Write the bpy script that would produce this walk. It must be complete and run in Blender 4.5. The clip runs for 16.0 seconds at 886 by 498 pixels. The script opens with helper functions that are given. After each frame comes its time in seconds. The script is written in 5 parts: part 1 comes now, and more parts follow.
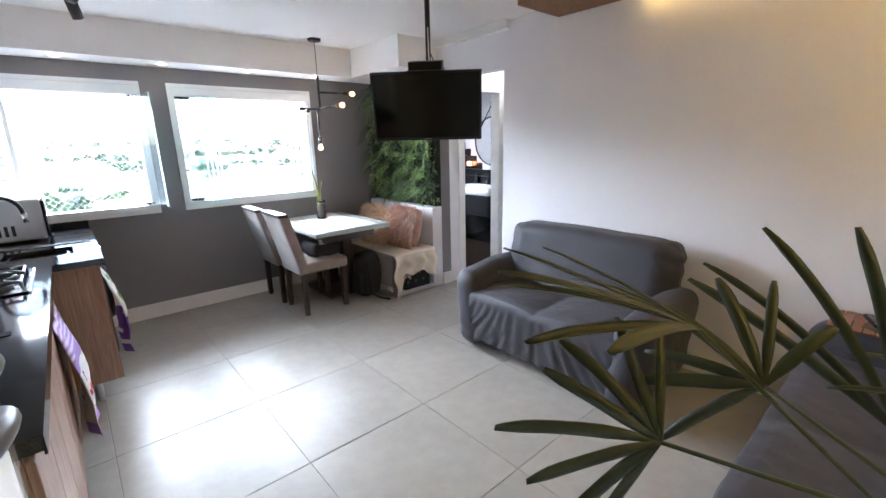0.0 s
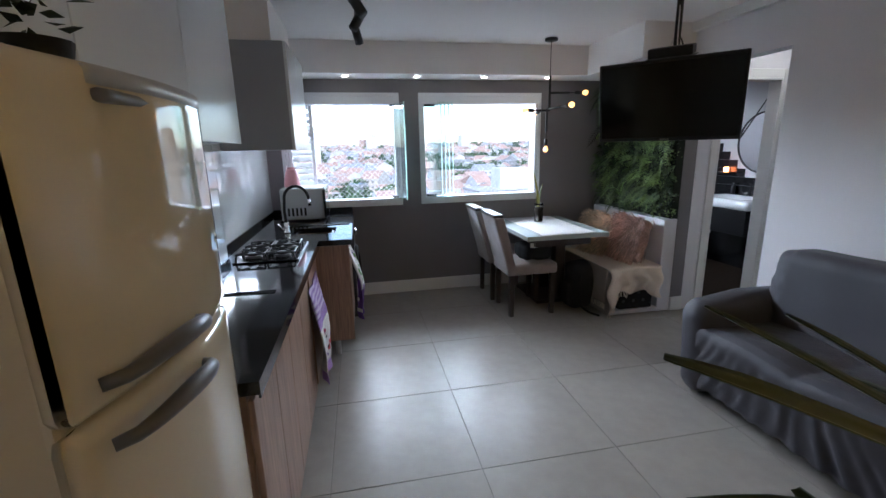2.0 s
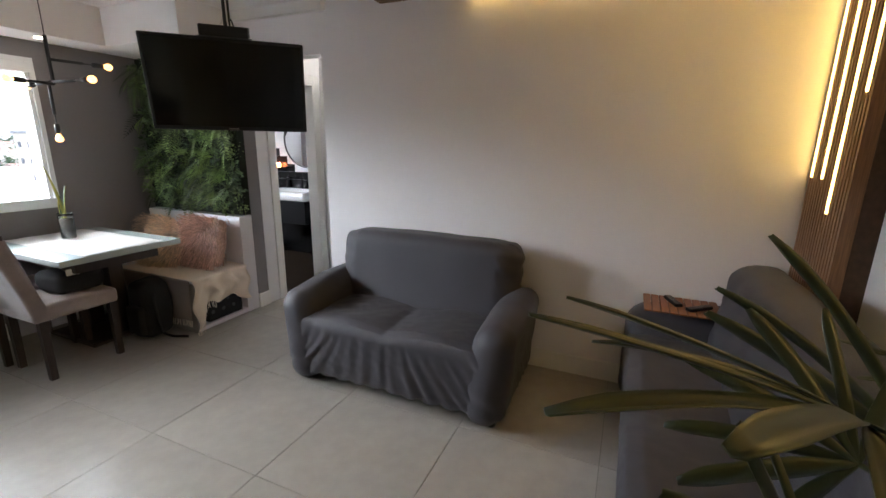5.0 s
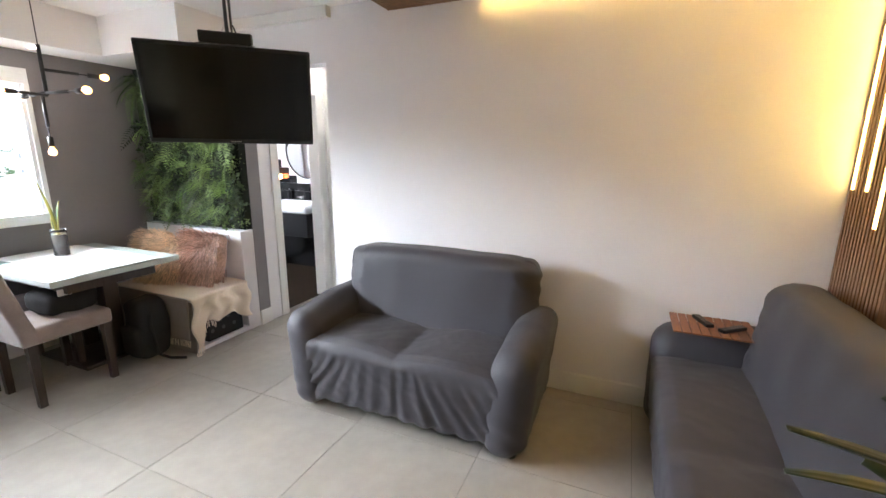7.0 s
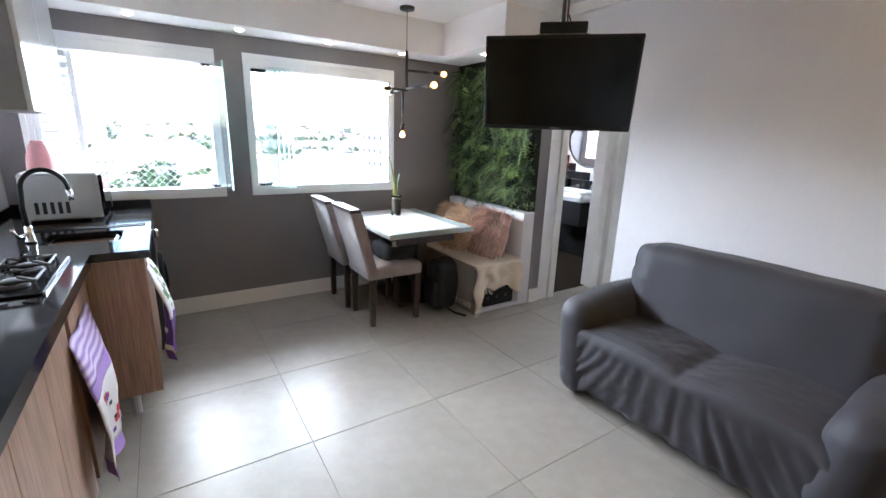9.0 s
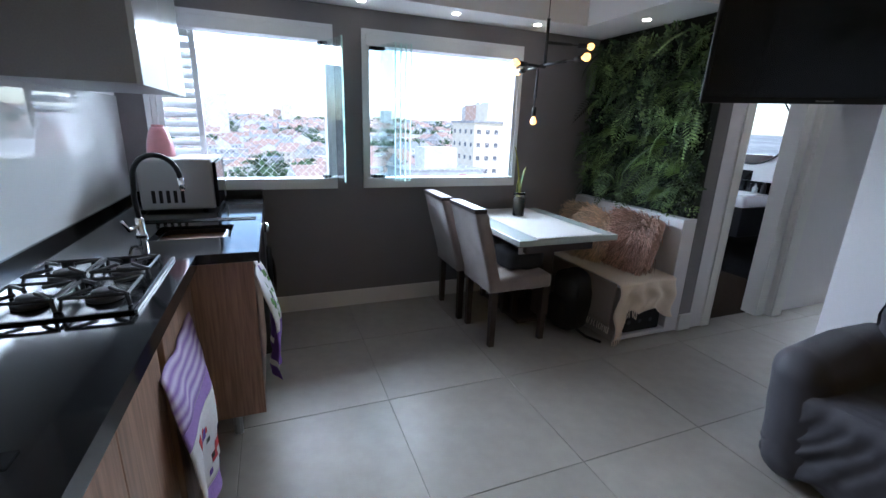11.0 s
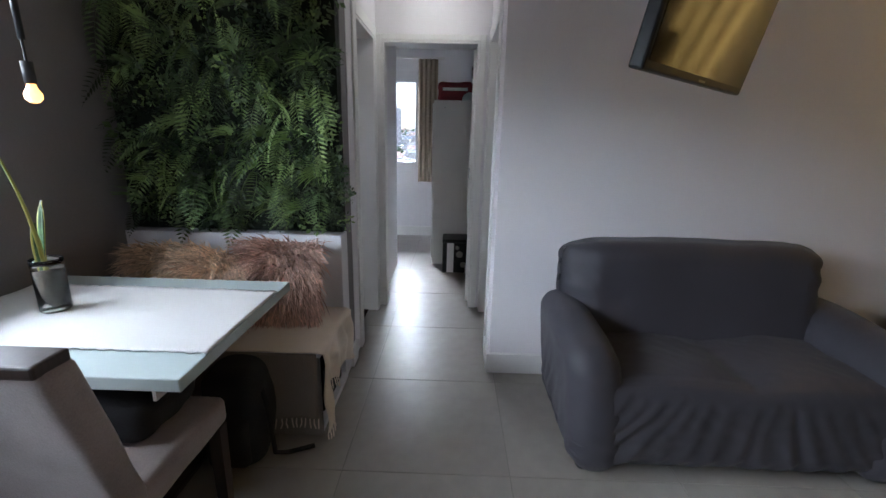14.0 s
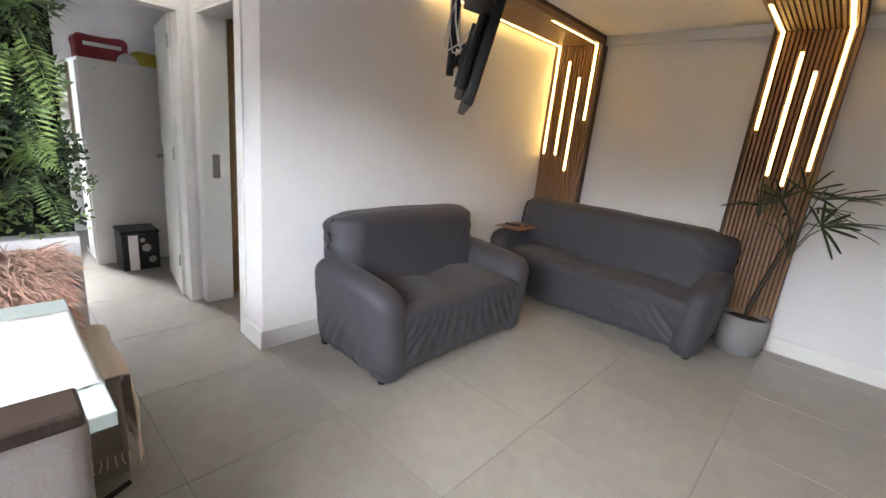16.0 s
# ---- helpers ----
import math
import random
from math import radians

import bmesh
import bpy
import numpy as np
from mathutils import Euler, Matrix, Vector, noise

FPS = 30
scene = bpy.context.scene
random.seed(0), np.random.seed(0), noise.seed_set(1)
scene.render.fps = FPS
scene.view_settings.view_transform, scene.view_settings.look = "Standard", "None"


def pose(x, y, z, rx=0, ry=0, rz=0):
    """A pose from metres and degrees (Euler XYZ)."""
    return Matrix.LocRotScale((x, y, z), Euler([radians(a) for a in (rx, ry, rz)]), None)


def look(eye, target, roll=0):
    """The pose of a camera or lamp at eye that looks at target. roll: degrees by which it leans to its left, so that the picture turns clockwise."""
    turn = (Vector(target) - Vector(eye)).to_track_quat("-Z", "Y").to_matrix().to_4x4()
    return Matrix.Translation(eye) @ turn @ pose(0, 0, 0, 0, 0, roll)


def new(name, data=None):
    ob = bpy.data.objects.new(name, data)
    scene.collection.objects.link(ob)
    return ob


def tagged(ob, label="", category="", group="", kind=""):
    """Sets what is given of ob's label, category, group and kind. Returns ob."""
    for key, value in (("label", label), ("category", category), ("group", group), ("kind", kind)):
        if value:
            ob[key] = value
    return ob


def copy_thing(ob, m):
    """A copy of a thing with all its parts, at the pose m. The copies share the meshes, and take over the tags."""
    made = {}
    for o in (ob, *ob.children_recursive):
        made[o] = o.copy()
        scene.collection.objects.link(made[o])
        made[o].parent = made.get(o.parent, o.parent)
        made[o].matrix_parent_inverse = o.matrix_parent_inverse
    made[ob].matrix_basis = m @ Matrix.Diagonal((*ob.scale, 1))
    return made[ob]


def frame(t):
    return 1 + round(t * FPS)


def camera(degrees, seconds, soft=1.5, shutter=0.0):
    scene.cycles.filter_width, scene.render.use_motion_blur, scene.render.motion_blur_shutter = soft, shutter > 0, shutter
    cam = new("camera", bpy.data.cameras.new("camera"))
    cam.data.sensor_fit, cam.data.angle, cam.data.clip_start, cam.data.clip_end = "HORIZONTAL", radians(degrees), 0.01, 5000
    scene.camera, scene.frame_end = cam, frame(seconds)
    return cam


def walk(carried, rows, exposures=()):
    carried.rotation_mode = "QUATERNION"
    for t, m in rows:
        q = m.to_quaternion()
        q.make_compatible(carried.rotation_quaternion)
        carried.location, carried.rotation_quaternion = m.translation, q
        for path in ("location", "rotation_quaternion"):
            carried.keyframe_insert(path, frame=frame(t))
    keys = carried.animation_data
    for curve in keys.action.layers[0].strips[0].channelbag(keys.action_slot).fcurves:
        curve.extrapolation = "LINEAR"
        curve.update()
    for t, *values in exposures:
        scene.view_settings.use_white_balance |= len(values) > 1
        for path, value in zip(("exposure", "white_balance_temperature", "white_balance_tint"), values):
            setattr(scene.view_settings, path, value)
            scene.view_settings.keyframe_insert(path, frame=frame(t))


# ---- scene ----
cam = camera(92.1, 16.0)
PATH = [
    (0, (1.216, 1.376, 1.512), (2.489, 2.839, 1.024), -1.3),
    (0.5, (1.251, 1.478, 1.51), (2.327, 3.1, 1.048), -1.0),
    (1, (1.282, 1.517, 1.52), (2.142, 3.266, 1.074), -1.7),
    (1.5, (1.337, 1.486, 1.511), (1.903, 3.348, 1.049), -0.7),
    (2, (1.38, 1.458, 1.506), (1.747, 3.371, 1.05), -1.3),
    (2.5, (1.402, 1.465, 1.508), (1.875, 3.352, 1.044), -1.2),
    (3, (1.335, 1.521, 1.513), (2.18, 3.278, 1.064), -1.0),
    (3.5, (1.266, 1.581, 1.503), (2.401, 3.163, 1.045), -1.1),
    (4, (1.279, 1.66, 1.483), (2.599, 3.081, 0.995), 0.1),
    (4.5, (1.361, 1.729, 1.473), (2.935, 2.875, 1.017), -0.3),
    (5, (1.418, 1.739, 1.468), (3.202, 2.51, 0.994), 0.7),
    (7.5, (1.528, 1.921, 1.498), (3.318, 2.709, 1.08), 0.2),
    (8, (1.488, 1.956, 1.517), (3.086, 3.08, 1.09), 0.7),
    (8.5, (1.426, 1.953, 1.48), (2.767, 3.359, 1.007), 2.4),
    (9, (1.404, 2.038, 1.474), (2.465, 3.656, 0.966), 1.9),
    (9.5, (1.371, 2.202, 1.463), (2.288, 3.92, 1.005), 1.8),
    (9.7, (1.367, 2.247, 1.455), (2.207, 3.997, 0.972), 1.9),
    (12, (1.478, 3.034, 1.406), (2.181, 4.814, 0.823), 2.2),
    (12.5, (1.621, 3.255, 1.407), (2.764, 4.793, 0.833), 1.8),
    (13, (1.615, 3.594, 1.391), (3.095, 4.833, 0.867), 2.0),
    (13.5, (1.69, 3.917, 1.393), (3.51, 4.557, 0.865), 0.8),
    (14, (1.798, 4.143, 1.383), (3.73, 4.183, 0.87), 1.3),
    (14.5, (1.862, 4.356, 1.382), (3.72, 3.783, 0.916), 3.2),
    (15, (1.846, 4.584, 1.416), (3.382, 3.395, 0.939), 2.9),
    (15.5, (1.785, 4.793, 1.417), (3.172, 3.428, 0.957), 3.4),
    (16, (1.718, 4.993, 1.414), (3.007, 3.552, 0.902), 5.9),
]
EXPOSURES = [(0, 4.43, 5800, 10), (0.5, 4.23, 5700, 10), (1, 3.78, 5600, 10), (1.5, 3.15, 5650, 10), (2, 3.08, 5650, 10), (3, 2.93, 5650, 10), (3.5, 2.9, 5750, 10), (4, 2.9, 5850, 10), (4.5, 3.23, 6150, 10), (5, 3.65, 6400, 10), (7.5, 4.73, 6250, 10), (8, 4.63, 6150, 10), (9, 4.23, 5950, 10), (9.5, 3.78, 5750, 10), (12, 2.97, 5450, 8), (13, 2.92, 5450, 8), (13.5, 2.82, 5650, 9), (14, 2.98, 5850, 10), (14.5, 3.25, 6200, 10), (15, 3.65, 6550, 10), (16, 4.02, 6550, 10)]
walk(cam, [(t, look(eye, target, roll)) for t, eye, target, roll in PATH], EXPOSURES)

# ---- world and light ----
world = bpy.data.worlds.new("world")
scene.world = world
world.use_nodes = True
wn = world.node_tree
sky = wn.nodes.new("ShaderNodeTexSky")
sky.sky_type, sky.sun_disc = "NISHITA", False
sky.sun_elevation, sky.sun_rotation = radians(52), radians(200)
sky.air_density, sky.dust_density, sky.ozone_density = 1.0, 1.5, 1.0
wn.links.new(sky.outputs[0], wn.nodes["Background"].inputs[0])
wn.nodes["Background"].inputs[1].default_value = 0.075
sun = new("sun", bpy.data.lights.new("sun", "SUN"))
sun.data.energy, sun.data.angle, sun.data.color = 0.35, radians(12), (1.0, 0.96, 0.9)
sun.matrix_world = look((0, 0, 30), (-12, 26, -18))


def window_light(name, at, target, w, h, watts):
    """Sky light that falls in through a window, from above and outside it."""
    ob = new(name, bpy.data.lights.new(name, "AREA"))
    ob.data.shape, ob.data.size, ob.data.size_y, ob.data.energy, ob.data.color = "RECTANGLE", w, h, watts, (0.88, 0.92, 0.96)
    ob.matrix_world = look(at, target)


window_light("sky_light_north", (2.3, 8.3, 4.5), (2.3, 4.5, 4.5), 7.0, 4.6, 590)
window_light("sky_light_east", (10.4, 5.2, 4.6), (7.2, 5.0, 1.0), 5.0, 4.0, 1600)


# ---- building helpers ----
def part(name, bm, material, parent=None, label="", smooth=False):
    me = bpy.data.meshes.new(name)
    bm.to_mesh(me)
    bm.free()
    if smooth:
        me.polygons.foreach_set("use_smooth", [True] * len(me.polygons))
    me.materials.append(material)
    ob = new(name, me)
    if parent is not None:
        ob.parent = parent
        ob.matrix_parent_inverse = base_of(parent).inverted()
    if label:
        ob["label"] = label
    return ob


def base_of(ob):
    m = ob.matrix_basis.copy()
    while ob.parent is not None:
        m = ob.parent.matrix_basis @ ob.matrix_parent_inverse @ m
        ob = ob.parent
    return m


def thing(name, at, label, category, group="", kind=""):
    ob = new(name)
    ob.empty_display_size = 0.1
    ob.matrix_basis = Matrix.Translation(at)
    return tagged(ob, label, category, group, kind)


def structure(name, bm, material, label, category="", smooth=False):
    return tagged(part(name, bm, material, None, "", smooth), label, category or name.split("_")[0], "", "structure")


def box(bm, lo, hi):
    x0, y0, z0 = lo
    x1, y1, z1 = hi
    v = [bm.verts.new(p) for p in ((x0, y0, z0), (x1, y0, z0), (x1, y1, z0), (x0, y1, z0), (x0, y0, z1), (x1, y0, z1), (x1, y1, z1), (x0, y1, z1))]
    for f in ((3, 2, 1, 0), (4, 5, 6, 7), (0, 1, 5, 4), (1, 2, 6, 5), (2, 3, 7, 6), (3, 0, 4, 7)):
        bm.faces.new([v[i] for i in f])
    return bm


def boxes(*pairs):
    bm = bmesh.new()
    for lo, hi in pairs:
        box(bm, lo, hi)
    return bm


def rbox(lo, hi, r=0.005, seg=2):
    bm = boxes((lo, hi))
    bmesh.ops.bevel(bm, geom=bm.edges[:], offset=r, segments=seg, profile=0.5, affect="EDGES")
    return bm


def moved(bm, m):
    bmesh.ops.transform(bm, matrix=m, verts=bm.verts[:])
    return bm


def tube(pts, r, n=10, bm=None, caps=True):
    """A tube along points; r is one radius or one for each point."""
    bm = bm or bmesh.new()
    pts = [Vector(p) for p in pts]
    rs = r if isinstance(r, (list, tuple)) else [r] * len(pts)
    rings, up = [], None
    for i, p in enumerate(pts):
        d = (pts[min(i + 1, len(pts) - 1)] - pts[max(i - 1, 0)]).normalized()
        if up is None:
            up = d.orthogonal().normalized()
        up = (up - d * up.dot(d)).normalized()
        side = d.cross(up)
        rings.append([bm.verts.new(p + (up * math.cos(a) + side * math.sin(a)) * rs[i]) for a in [2 * math.pi * k / n for k in range(n)]])
    for a, b in zip(rings, rings[1:]):
        for k in range(n):
            bm.faces.new((a[k], a[(k + 1) % n], b[(k + 1) % n], b[k]))
    if caps:
        bm.faces.new(rings[0][::-1])
        bm.faces.new(rings[-1])
    return bm


def lathe(profile, at=(0, 0, 0), n=24, bm=None):
    """A turned shape: (radius, height) from the outside bottom up and back."""
    bm = bm or bmesh.new()
    rings = []
    for r, z in profile:
        rings.append([bm.verts.new((at[0] + r * math.cos(2 * math.pi * k / n), at[1] + r * math.sin(2 * math.pi * k / n), at[2] + z)) for k in range(n)])
    for a, b in zip(rings, rings[1:]):
        for k in range(n):
            bm.faces.new((a[k], a[(k + 1) % n], b[(k + 1) % n], b[k]))
    bm.faces.new(rings[0][::-1])
    bm.faces.new(rings[-1])
    return bm


def soft(lo, hi, r, cells, shape=None):
    """A rounded box with a fine skin; shape(p, n) may move each point along."""
    lo, hi = Vector(lo), Vector(hi)
    size = hi - lo
    c = [max(2, int(cells * s / max(size))) for s in size]
    bm = bmesh.new()
    seen = {}

    def vert(i, j, k):
        key = (i, j, k)
        if key not in seen:
            p = Vector((lo.x + size.x * i / c[0], lo.y + size.y * j / c[1], lo.z + size.z * k / c[2]))
            q = Vector((min(max(p[a], lo[a] + r), hi[a] - r) for a in range(3)))
            d = p - q
            n = d.normalized() if d.length > 1e-6 else Vector((0, 0, 1))
            p = q + n * min(r, d.length) if d.length > 1e-6 else p
            if shape:
                p = shape(p, n)
            seen[key] = bm.verts.new(p)
        return seen[key]

    for a, b, f in ((0, 1, 2), (1, 2, 0), (2, 0, 1)):
        for i in range(c[a]):
            for j in range(c[b]):
                for end in (0, c[f]):
                    ids = []
                    for di, dj in ((0, 0), (1, 0), (1, 1), (0, 1)):
                        key = [0, 0, 0]
                        key[a], key[b], key[f] = i + di, j + dj, end
                        ids.append(vert(*key))
                    bm.faces.new(ids if end else ids[::-1])
    return bm


def sheet(f, nu, nv, thick=0.0):
    """A surface f(u, v) over 0..1, given a thickness."""
    bm = bmesh.new()
    g = [[bm.verts.new(f(u / nu, v / nv)) for v in range(nv + 1)] for u in range(nu + 1)]
    for u in range(nu):
        for v in range(nv):
            bm.faces.new((g[u][v], g[u + 1][v], g[u + 1][v + 1], g[u][v + 1]))
    if thick:
        bmesh.ops.recalc_face_normals(bm, faces=bm.faces[:])
        bmesh.ops.solidify(bm, geom=bm.faces[:], thickness=thick)
    return bm


# ---- materials ----
def mat(name, color, rough=0.5, metal=0.0, grain=0.0, scale=40.0, bump=0.0, stain=0.0, stain_scale=2.0, coat=0.0, sheen=0.0, stretch=(1, 1, 1), spec=0.5, vary=0.0, island=0.0):
    """A surface with fine grain and broad stains in its colour, and a fine relief."""
    m = bpy.data.materials.new(name)
    m.use_nodes = True
    nt = m.node_tree
    b = nt.nodes["Principled BSDF"]
    b.inputs["Base Color"].default_value = (*color, 1)
    b.inputs["Roughness"].default_value = rough
    b.inputs["Metallic"].default_value = metal
    b.inputs["Coat Weight"].default_value = coat
    b.inputs["Sheen Weight"].default_value = sheen
    b.inputs["Specular IOR Level"].default_value = spec
    co = nt.nodes.new("ShaderNodeTexCoord")
    mp = nt.nodes.new("ShaderNodeMapping")
    mp.inputs["Scale"].default_value = stretch
    nt.links.new(co.outputs["Object"], mp.inputs[0])
    col = None
    fine = nt.nodes.new("ShaderNodeTexNoise")
    fine.inputs["Scale"].default_value, fine.inputs["Detail"].default_value = scale, 6
    nt.links.new(mp.outputs[0], fine.inputs["Vector"])
    for tex, amount in ((fine, grain), (None, stain)):
        if not amount:
            continue
        if tex is None:
            tex = nt.nodes.new("ShaderNodeTexNoise")
            tex.inputs["Scale"].default_value, tex.inputs["Detail"].default_value = stain_scale, 4
            nt.links.new(mp.outputs[0], tex.inputs["Vector"])
        ramp = nt.nodes.new("ShaderNodeMapRange")
        ramp.inputs["From Min"].default_value, ramp.inputs["From Max"].default_value = 0.3, 0.7
        ramp.inputs["To Min"].default_value, ramp.inputs["To Max"].default_value = 1 - amount, 1 + amount
        nt.links.new(tex.outputs["Fac"], ramp.inputs["Value"])
        mul = nt.nodes.new("ShaderNodeVectorMath")
        mul.operation = "SCALE"
        if col is None:
            mul.inputs[0].default_value = color
        else:
            nt.links.new(col, mul.inputs[0])
        nt.links.new(ramp.outputs[0], mul.inputs["Scale"])
        col = mul.outputs[0]
    if vary or island:
        info = nt.nodes.new("ShaderNodeObjectInfo" if vary else "ShaderNodeNewGeometry")
        ramp = nt.nodes.new("ShaderNodeMapRange")
        ramp.inputs["To Min"].default_value, ramp.inputs["To Max"].default_value = 1 - (vary or island), 1 + (vary or island)
        nt.links.new(info.outputs["Random" if vary else "Random Per Island"], ramp.inputs["Value"])
        mul = nt.nodes.new("ShaderNodeVectorMath")
        mul.operation = "SCALE"
        if col is None:
            mul.inputs[0].default_value = color
        else:
            nt.links.new(col, mul.inputs[0])
        nt.links.new(ramp.outputs[0], mul.inputs["Scale"])
        col = mul.outputs[0]
    if col is not None:
        nt.links.new(col, b.inputs["Base Color"])
    if bump:
        bp = nt.nodes.new("ShaderNodeBump")
        bp.inputs["Strength"].default_value, bp.inputs["Distance"].default_value = bump, 0.004
        nt.links.new(fine.outputs["Fac"], bp.inputs["Height"])
        nt.links.new(bp.outputs[0], b.inputs["Normal"])
    return m


def glow(name, color, strength):
    m = bpy.data.materials.new(name)
    m.use_nodes = True
    b = m.node_tree.nodes["Principled BSDF"]
    b.inputs["Base Color"].default_value = (0.9, 0.9, 0.9, 1)
    b.inputs["Emission Color"].default_value = (*color, 1)
    b.inputs["Emission Strength"].default_value = strength
    return m


def glassy(name, color=(1, 1, 1), rough=0.0):
    m = bpy.data.materials.new(name)
    m.use_nodes = True
    b = m.node_tree.nodes["Principled BSDF"]
    b.inputs["Base Color"].default_value = (*color, 1)
    b.inputs["Roughness"].default_value = rough
    b.inputs["Transmission Weight"].default_value = 1
    b.inputs["IOR"].default_value = 1.45
    return m


def sheet_glass(name, color):
    """A thin clear pane: tinted straight through, with a mirror gloss that grows at a slant."""
    m = bpy.data.materials.new(name)
    m.use_nodes = True
    nt = m.node_tree
    nt.nodes.remove(nt.nodes["Principled BSDF"])
    clear, gloss, mix, fres = (nt.nodes.new("ShaderNode" + n) for n in ("BsdfTransparent", "BsdfGlossy", "MixShader", "LayerWeight"))
    clear.inputs["Color"].default_value = (*color, 1)
    gloss.inputs["Roughness"].default_value = 0.01
    fres.inputs["Blend"].default_value = 0.2
    soften = nt.nodes.new("ShaderNodeMath")
    soften.operation = "MULTIPLY"
    soften.inputs[1].default_value = 0.25
    nt.links.new(fres.outputs["Facing"], soften.inputs[0])
    nt.links.new(soften.outputs[0], mix.inputs[0])
    nt.links.new(clear.outputs[0], mix.inputs[1])
    nt.links.new(gloss.outputs[0], mix.inputs[2])
    nt.links.new(mix.outputs[0], nt.nodes["Material Output"].inputs["Surface"])
    return m


def edge_glass(name, color):
    """The sea-green cut edge of a pane, which passes on the light behind it."""
    m = bpy.data.materials.new(name)
    m.use_nodes = True
    nt = m.node_tree
    nt.nodes.remove(nt.nodes["Principled BSDF"])
    through_light, clear, mix = (nt.nodes.new("ShaderNode" + n) for n in ("BsdfTranslucent", "BsdfDiffuse", "MixShader"))
    through_light.inputs["Color"].default_value = (*color, 1)
    clear.inputs["Color"].default_value = (*color, 1)
    mix.inputs[0].default_value = 0.5
    nt.links.new(through_light.outputs[0], mix.inputs[1])
    nt.links.new(clear.outputs[0], mix.inputs[2])
    nt.links.new(mix.outputs[0], nt.nodes["Material Output"].inputs["Surface"])
    return m


M_wall_white = mat("white_wall_paint", (0.79, 0.77, 0.785), 0.75, grain=0.02, scale=180, bump=0.12, stain=0.025, stain_scale=1.3)
M_wall_grey = mat("grey_wall_paint", (0.20, 0.188, 0.195), 0.7, grain=0.04, scale=160, bump=0.15, stain=0.05, stain_scale=1.5)
M_ceiling = mat("ceiling_paint", (0.86, 0.835, 0.815), 0.85, grain=0.01, scale=120, bump=0.08, stain=0.02)
M_trim = mat("white_trim", (0.80, 0.79, 0.77), 0.35, grain=0.015, scale=90, stain=0.03)
M_tile = mat("porcelain_tile", (0.32, 0.296, 0.265), 0.35, spec=0.24, grain=0.05, scale=14, stain=0.07, stain_scale=2.2, bump=0.02, vary=0.04)
M_grout = mat("grout", (0.20, 0.18, 0.16), 0.9, grain=0.1, scale=150)
M_wood = mat("walnut_laminate", (0.30, 0.185, 0.125), 0.42, grain=0.30, scale=14, stain=0.14, stain_scale=3, bump=0.06, stretch=(6, 6, 0.35))
M_slat = mat("slat_wood", (0.27, 0.145, 0.075), 0.5, grain=0.25, scale=18, stain=0.1, bump=0.05, stretch=(8, 8, 0.5))
M_backing = mat("slat_backing", (0.08, 0.045, 0.028), 0.7, grain=0.2, scale=40)
M_granite = mat("black_granite", (0.012, 0.012, 0.013), 0.08, grain=0.6, scale=420, stain=0.1)
M_steel = mat("brushed_steel", (0.55, 0.55, 0.56), 0.28, metal=1.0, grain=0.06, scale=60, bump=0.03, stretch=(1, 30, 1))
M_chrome = mat("chrome", (0.75, 0.75, 0.76), 0.08, metal=1.0)
M_black = mat("black_plastic", (0.006, 0.006, 0.007), 0.4, grain=0.15, scale=80, spec=0.3)
M_matblack = mat("matt_black_metal", (0.018, 0.018, 0.02), 0.5, grain=0.1, scale=120)
M_screen = mat("screen", (0.002, 0.002, 0.0025), 0.1, spec=0.3)
M_fabric = mat("charcoal_slipcover", (0.039, 0.0362, 0.0445), 0.58, grain=0.12, scale=500, bump=0.35, stain=0.06, stain_scale=4, sheen=0.06)
M_suede = mat("taupe_suede", (0.26, 0.213, 0.20), 0.9, grain=0.1, scale=220, bump=0.25, stain=0.14, stain_scale=7, sheen=0.3)
M_darkwood = mat("dark_wood", (0.035, 0.022, 0.017), 0.4, grain=0.25, scale=20, bump=0.05, stretch=(6, 6, 0.5))
M_cabinet = mat("white_lacquer", (0.70, 0.73, 0.75), 0.22, grain=0.01, scale=60, stain=0.02)
M_cab_grey = mat("grey_lacquer", (0.32, 0.33, 0.35), 0.4, grain=0.05, scale=160, stain=0.03)
M_fridge = mat("fridge_enamel", (0.66, 0.565, 0.39), 0.06, grain=0.01, scale=30, stain=0.02, coat=0.5)
M_fridge_grey = mat("fridge_grey_trim", (0.13, 0.125, 0.12), 0.35, grain=0.03, scale=90)
M_tabletop = mat("white_table_lacquer", (0.42, 0.48, 0.47), 0.2, grain=0.01, scale=50)
M_cloth = mat("white_runner_cloth", (0.55, 0.545, 0.53), 0.95, grain=0.07, scale=260, bump=0.5, stain=0.03)
M_throw = mat("cream_throw", (0.76, 0.66, 0.55), 0.95, grain=0.1, scale=260, bump=0.5, stain=0.05, sheen=0.2)
M_fur = mat("pink_fur", (0.52, 0.335, 0.265), 0.9, grain=0.25, scale=60, stain=0.25, stain_scale=9, sheen=0.3, island=0.45)
M_fur_pale = mat("cream_fur", (0.72, 0.55, 0.40), 0.9, grain=0.2, scale=60, stain=0.2, stain_scale=8, sheen=0.3, island=0.4)
M_bench = mat("bench_laminate", (0.66, 0.65, 0.68), 0.5, grain=0.02, scale=80, stain=0.03)
M_benchgrey = mat("bench_grey_front", (0.24, 0.22, 0.20), 0.6, grain=0.05, scale=90, stain=0.05)
M_leaf_dark = mat("dark_leaf", (0.030, 0.052, 0.024), 0.6, grain=0.3, scale=30, stain=0.3, stain_scale=6, vary=0.65)
M_leaf = mat("green_leaf", (0.085, 0.130, 0.052), 0.6, grain=0.3, scale=30, stain=0.3, stain_scale=6, vary=0.65)
